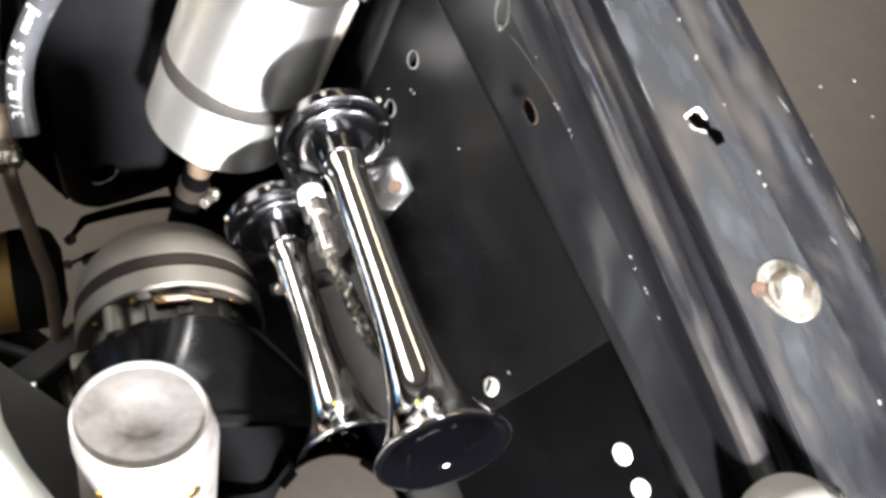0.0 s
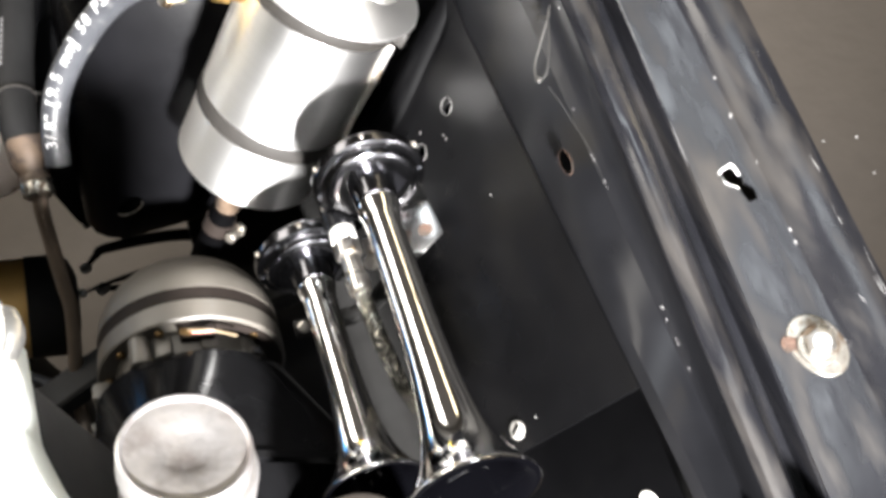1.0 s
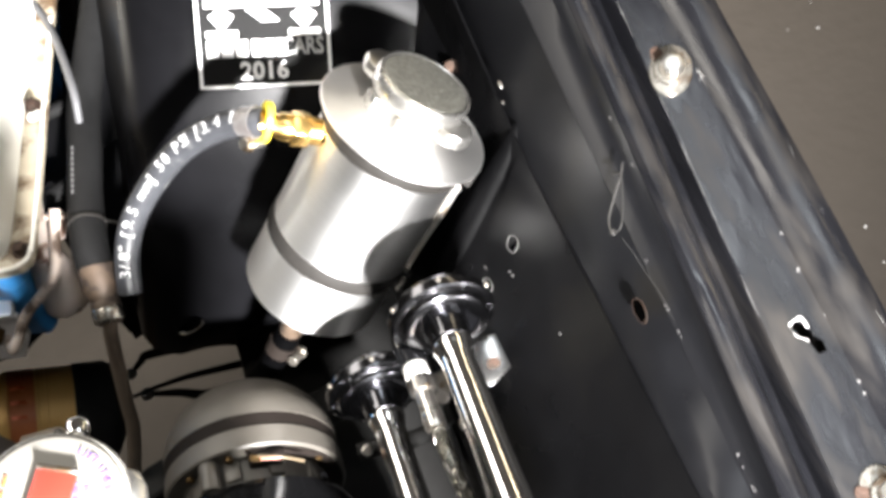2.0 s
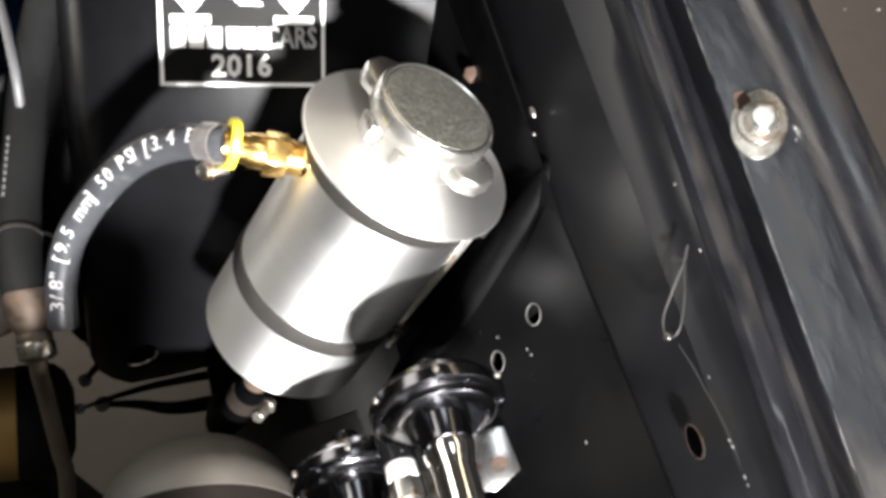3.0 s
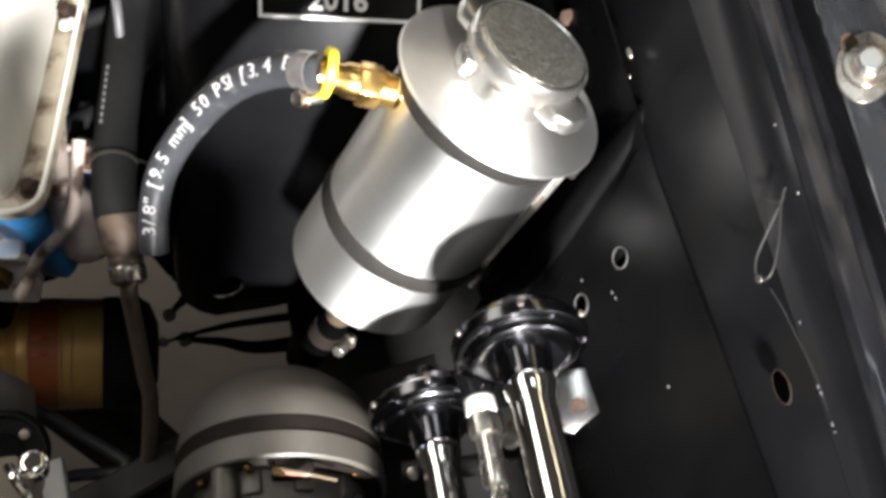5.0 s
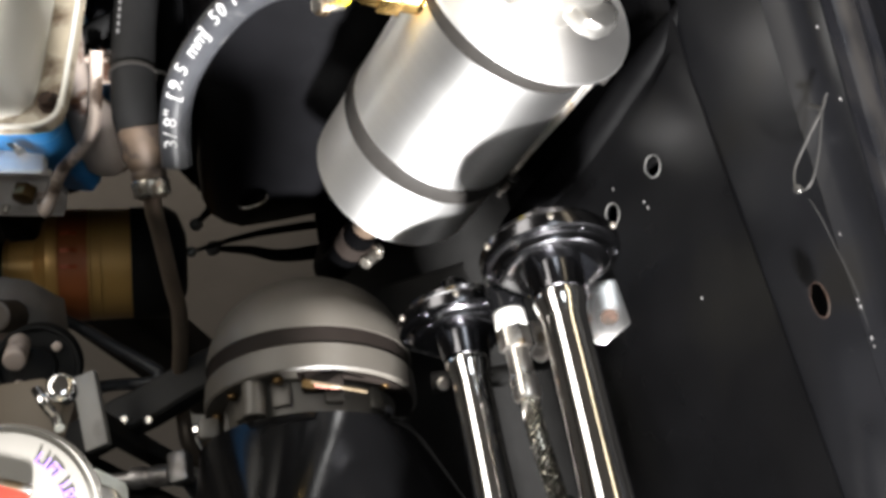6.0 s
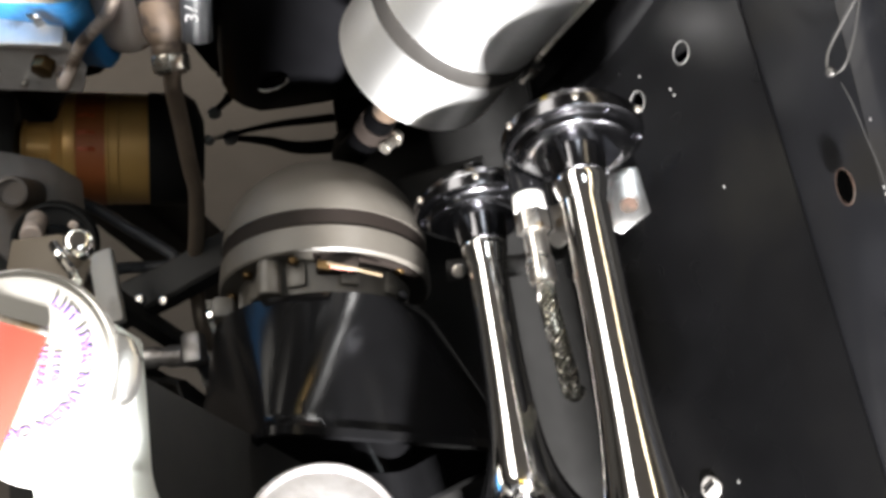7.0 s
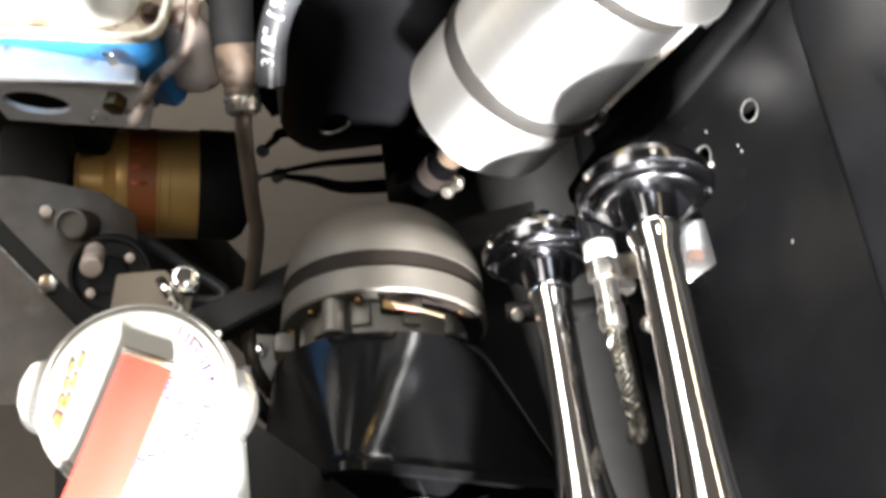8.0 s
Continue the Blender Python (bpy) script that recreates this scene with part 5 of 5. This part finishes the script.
def timing_cover():
    c = thing("timing_cover", pose(0, 0, 0), "greasy brown-grey engine front cover with a round boss", "engine cover")
    rows = [[(-0.31, 0.478, 0.704), (-0.25, 0.472, 0.684), (-0.206, 0.462, 0.660), (-0.192, 0.452, 0.640)], [(-0.31, 0.43, 0.690), (-0.25, 0.428, 0.668), (-0.208, 0.424, 0.644), (-0.196, 0.420, 0.626)],
            [(-0.31, 0.39, 0.675), (-0.25, 0.390, 0.652), (-0.212, 0.388, 0.626), (-0.202, 0.386, 0.606)], [(-0.31, 0.33, 0.655), (-0.25, 0.330, 0.630), (-0.216, 0.330, 0.604), (-0.206, 0.330, 0.580)]]
    part("plate", loft(rows, 0.006), GREASE, c, "dirty cast plate")
    m = along((-0.2060, 0.4180, 0.7040), (0.25, -0.42, 0.87), (1, 0, 0))
    part("boss", lathe([(0, -0.05), (0.0105, -0.05), (0.0105, -0.002), (0.0098, 0.0), (0.0082, 0.0004), (0.0076, -0.003), (0, -0.0035)], 32, m), GREASE, c, "round hollow boss")
    for x, y, z in ((-0.2330, 0.4420, 0.6840), (-0.2120, 0.4020, 0.6420), (-0.2460, 0.4000, 0.6600)):
        part("bolt", hexagon(0.0045, -0.004, 0.005, along((x, y, z), (0.25, -0.42, 0.87))), GRIMY, c, "dull bolt head")
    part("foot", box(0.02, 0.02, 0.60, 0.002, pose(-0.28, 0.40, 0.30)), SATIN, c)


timing_cover()


def water_pump():
    p = thing("water_pump", pose(0, 0, 0), "greasy grey water pump housing and pulley", "pump")
    m = along((-0.1919, 0.3903, 0.6780), (0.25, -0.50, 0.83), (1, 0, 0))
    part("pulley", lathe([(0, -0.012), (0.0250, -0.012), (0.0262, -0.010), (0.0225, -0.005), (0.0225, -0.003), (0.0262, 0.002), (0.0255, 0.0035), (0.0235, 0.0035), (0.0220, -0.001), (0.0120, -0.001), (0.0110, 0.003), (0, 0.003)], 56, m), SATIN, p, "dark grooved pulley")
    part("shaft", lathe(rounded(0.007, -0.10, -0.010, 0.001), 24, m), GREASE, p)
    part("stud", lathe(rounded(0.0068, -0.022, 0.004, 0.0016), 24, along((-0.1892, 0.3836, 0.7093), (0.20, -0.75, 0.63), (1, 0, 0))), GRIMY, p, "pale stud")
    for k in range(4):
        part("bolt", hexagon(0.0034, -0.001, 0.0030, m @ pose(0, 0, 0, 0, 0, 30 + 90 * k) @ pose(0.0165, 0, 0)), GRIMY, p)


water_pump()


def belt_arm():
    a = thing("adjuster_arm", pose(0, 0, 0), "dark steel belt adjuster arm with a bright edge", "arm")
    start, end = Vector((-0.2330, 0.4120, 0.7980)), Vector((-0.1800, 0.3360, 0.7300))
    m = along(start, end - start, (0.4, -0.2, 0.9))
    long = (end - start).length
    part("bar", box(0.004, 0.011, long, 0.0012, m @ pose(0, 0, long / 2)), SATIN, a)
    part("bright_edge", sweep([m @ Vector((0.0021, 0.0052, long * f)) for f in (0.15, 0.3, 0.5, 0.7)], 0.0007, 8), STEEL, a, "thin bright steel edge")
    part("bolt", hexagon(0.0055, 0.0, 0.005, along(start.lerp(end, 0.72), (0.3, -0.4, 0.85))), STEEL, a)


belt_arm()


def pale_lug():
    g = thing("engine_lug", pose(-0.138, 0.334, 0.719, 0, 0, 8), "pale painted steel lug below the filler neck", "lug")
    part("plate", box(0.014, 0.046, 0.006, 0.0012), DULLGREY, g)
    part("post", box(0.010, 0.012, 0.10, 0.001, pose(-0.001, -0.004, -0.0525)), SATIN, g, "dark post")


pale_lug()
small_pipe("black_cable", [(-0.260, 0.470, 0.66), (-0.2021, 0.4461, 0.62), (-0.1659, 0.4158, 0.62), (-0.1420, 0.3950, 0.62), (-0.1380, 0.3890, 0.62), (-0.1440, 0.3850, 0.62), (-0.1733, 0.3905, 0.62), (-0.205, 0.392, 0.62)], 0.0042, HOSE, "black rubber cable looped under the engine", "cable")


def cross_bar():
    b = thing("cross_bar", pose(0, 0, 0), "black steel support bar running to the horn speaker", "bar")
    rows = []
    for p in spline([(-0.215, 0.325, 0.675), (-0.1498, 0.3402, 0.680), (-0.1187, 0.3476, 0.680), (-0.0819, 0.3591, 0.680), (-0.040, 0.370, 0.670), (0.08, 0.38, 0.66)], 5):
        rows.append([(p.x, p.y + 0.012, p.z + 0.001), (p.x, p.y + 0.010, p.z + 0.003), (p.x, p.y - 0.010, p.z + 0.003), (p.x, p.y - 0.012, p.z + 0.001), (p.x, p.y - 0.012, p.z - 0.012), (p.x, p.y + 0.012, p.z - 0.012)])
    part("channel", loft(rows, 0, True), SATIN, b, "black folded channel")
    for x, y in ((-0.135, 0.341), (-0.1205, 0.337)):
        part("rivet", lathe(rounded(0.003, 0, 0.002, 0.001), 12, pose(x, y - 0.003, 0.683)), STEEL, b)
    t = thing("corner_plate", pose(0, 0, 0), "grey triangular steel gusset plate", "plate")
    bm = slab([(-0.1275, 0.364), (-0.1117, 0.3604), (-0.1080, 0.345), (-0.1298, 0.2979), (-0.134, 0.31)], 0.597, 0.600, 0.0006)
    part("plate", bm, DULLGREY, t)
    part("bolt", joined(hexagon(0.0050, 0, 0.004, pose(-0.1217, 0.3506, 0.600)), lathe(rounded(0.0036, 0.004, 0.007, 0.0016), 16, pose(-0.1217, 0.3506, 0.600))), CHROME, t, "bright dome nut")
    part("leg", box(0.02, 0.012, 0.597, 0.002, pose(-0.120, 0.345, 0.2985)), SATIN, t)


cross_bar()


def hose_fitting():
    f = thing("pipe_fitting", pose(0, 0, 0), "dull cast aluminium elbow fitting on a rubber pipe", "fitting")
    a, b = Vector((-0.1460, 0.3110, 0.657)), Vector((-0.1150, 0.3065, 0.657))
    m = along(a, b - a, (0, 0, 1))
    part("barrel", lathe([(0, -0.02), (0.0042, -0.02), (0.0042, 0), (0.0066, 0.001), (0.0070, 0.008), (0.0058, 0.010), (0.0058, 0.014), (0.0068, 0.016), (0.0068, 0.026), (0, 0.026)], 28, m), WORNALU, f, "ribbed barrel")
    part("head", box(0.013, 0.020, 0.014, 0.003, Matrix.Translation((-0.1135, 0.3095, 0.658))), WORNALU, f, "blocky elbow head")
    part("tail", sweep(spline([(-0.145, 0.311, 0.656), (-0.175, 0.313, 0.654), (-0.21, 0.318, 0.64), (-0.23, 0.32, 0.56)], 6), 0.0040, 14), HOSE, f)
    part("drop", sweep(spline([(-0.1135, 0.3060, 0.652), (-0.1135, 0.3000, 0.63), (-0.1135, 0.298, 0.58)], 6), 0.0050, 14), HOSE, f)


hose_fitting()


def fan_shroud():
    s = thing("fan_shroud", pose(0, 0, 0), "black plastic fan shroud edge below the radiator neck", "shroud")
    rows = []
    for x, y in ((-0.1700, 0.314), (-0.1596, 0.3109), (-0.1500, 0.3090), (-0.1408, 0.3050), (-0.1350, 0.2800), (-0.1331, 0.2539), (-0.134, 0.20), (-0.140, 0.10)):
        rows.append([(x, y, 0.62), (x + 0.002, y + 0.002, 0.612), (x - 0.004, y - 0.002, 0.50), (x - 0.010, y - 0.004, 0.30)])
    part("skirt", loft(rows, 0.003), SATIN, s)
    rows = [[(-0.26, 0.31, 0.6185), (-0.1700, 0.313, 0.6195)], [(-0.26, 0.29, 0.618), (-0.150, 0.300, 0.619)], [(-0.26, 0.22, 0.615), (-0.137, 0.24, 0.617)], [(-0.26, 0.10, 0.61), (-0.142, 0.10, 0.612)]]
    part("deck", loft(rows, 0.003), SATIN, s)
    return s


fan_shroud()


def control_arms():
    for p, q, r in (((-0.1280, 0.5050, 0.5640), (-0.0616, 0.5138, 0.5454), 0.0022), ((-0.1130, 0.5070, 0.5570), (-0.0624, 0.4960, 0.5354), 0.0036), ((-0.1197, 0.5238, 0.5695), (-0.0980, 0.5360, 0.5690), 0.0030)):
        a = thing("suspension_rod", pose(0, 0, 0), "thin black steel rod leading under the strut tower", "rod", "suspension rods")
        part("rod", sweep(spline([Vector(p), Vector(p).lerp(Vector(q), 0.5) + Vector((0, 0, 0.003)), Vector(q), Vector(q) + Vector((0.06, 0.0, -0.02)), Vector(q) + Vector((0.09, 0.0, -0.06))], 6), lambda f, r=r: r * (0.6 + 1.2 * min(1, 1.4 * f)), 12), SATIN, a)
        part("eye", lathe(rounded(r * 1.6, -0.003, 0.003, 0.001), 16, along(p, (0, 0.3, 1))), DULLGREY, a)


control_arms()


def firewall():
    bm = box(1.6, 0.02, 0.75, 0, pose(-0.45, 0.97, 0.70))
    tagged(part("firewall", bm, BLACK), "black painted firewall behind the engine", "car panel", kind="structure")


firewall()


def chassis_rail():
    c = thing("chassis_rail", pose(0, 0, 0), "black boxed chassis rail below the horns", "car panel")
    part("rail", box(0.150, 1.25, 0.12, 0.006, pose(0.052, 0.325, 0.54)), SATIN, c)
    part("leg", box(0.08, 0.08, 0.48, 0.004, pose(0.06, 0.85, 0.24)), SATIN, c)


chassis_rail()


def front_grey_end():
    g = thing("headlamp_bucket", along((0.238, 0.030, 0.862), (-0.2, 0.35, 0.9), (1, 0, 0)), "rounded pale grey headlamp bucket end at the fender front", "bucket")
    part("shell", lathe([(0, 0.02), (0.010, 0.019), (0.018, 0.014), (0.022, 0.004), (0.023, -0.01), (0.023, -0.06), (0, -0.06)], 40), DULLGREY, g)
    part("seam", lathe([(0.0231, -0.006), (0.0236, -0.006), (0.0236, -0.003), (0.0231, -0.003), (0.0231, -0.006)], 40), STEEL, g)


front_grey_end()
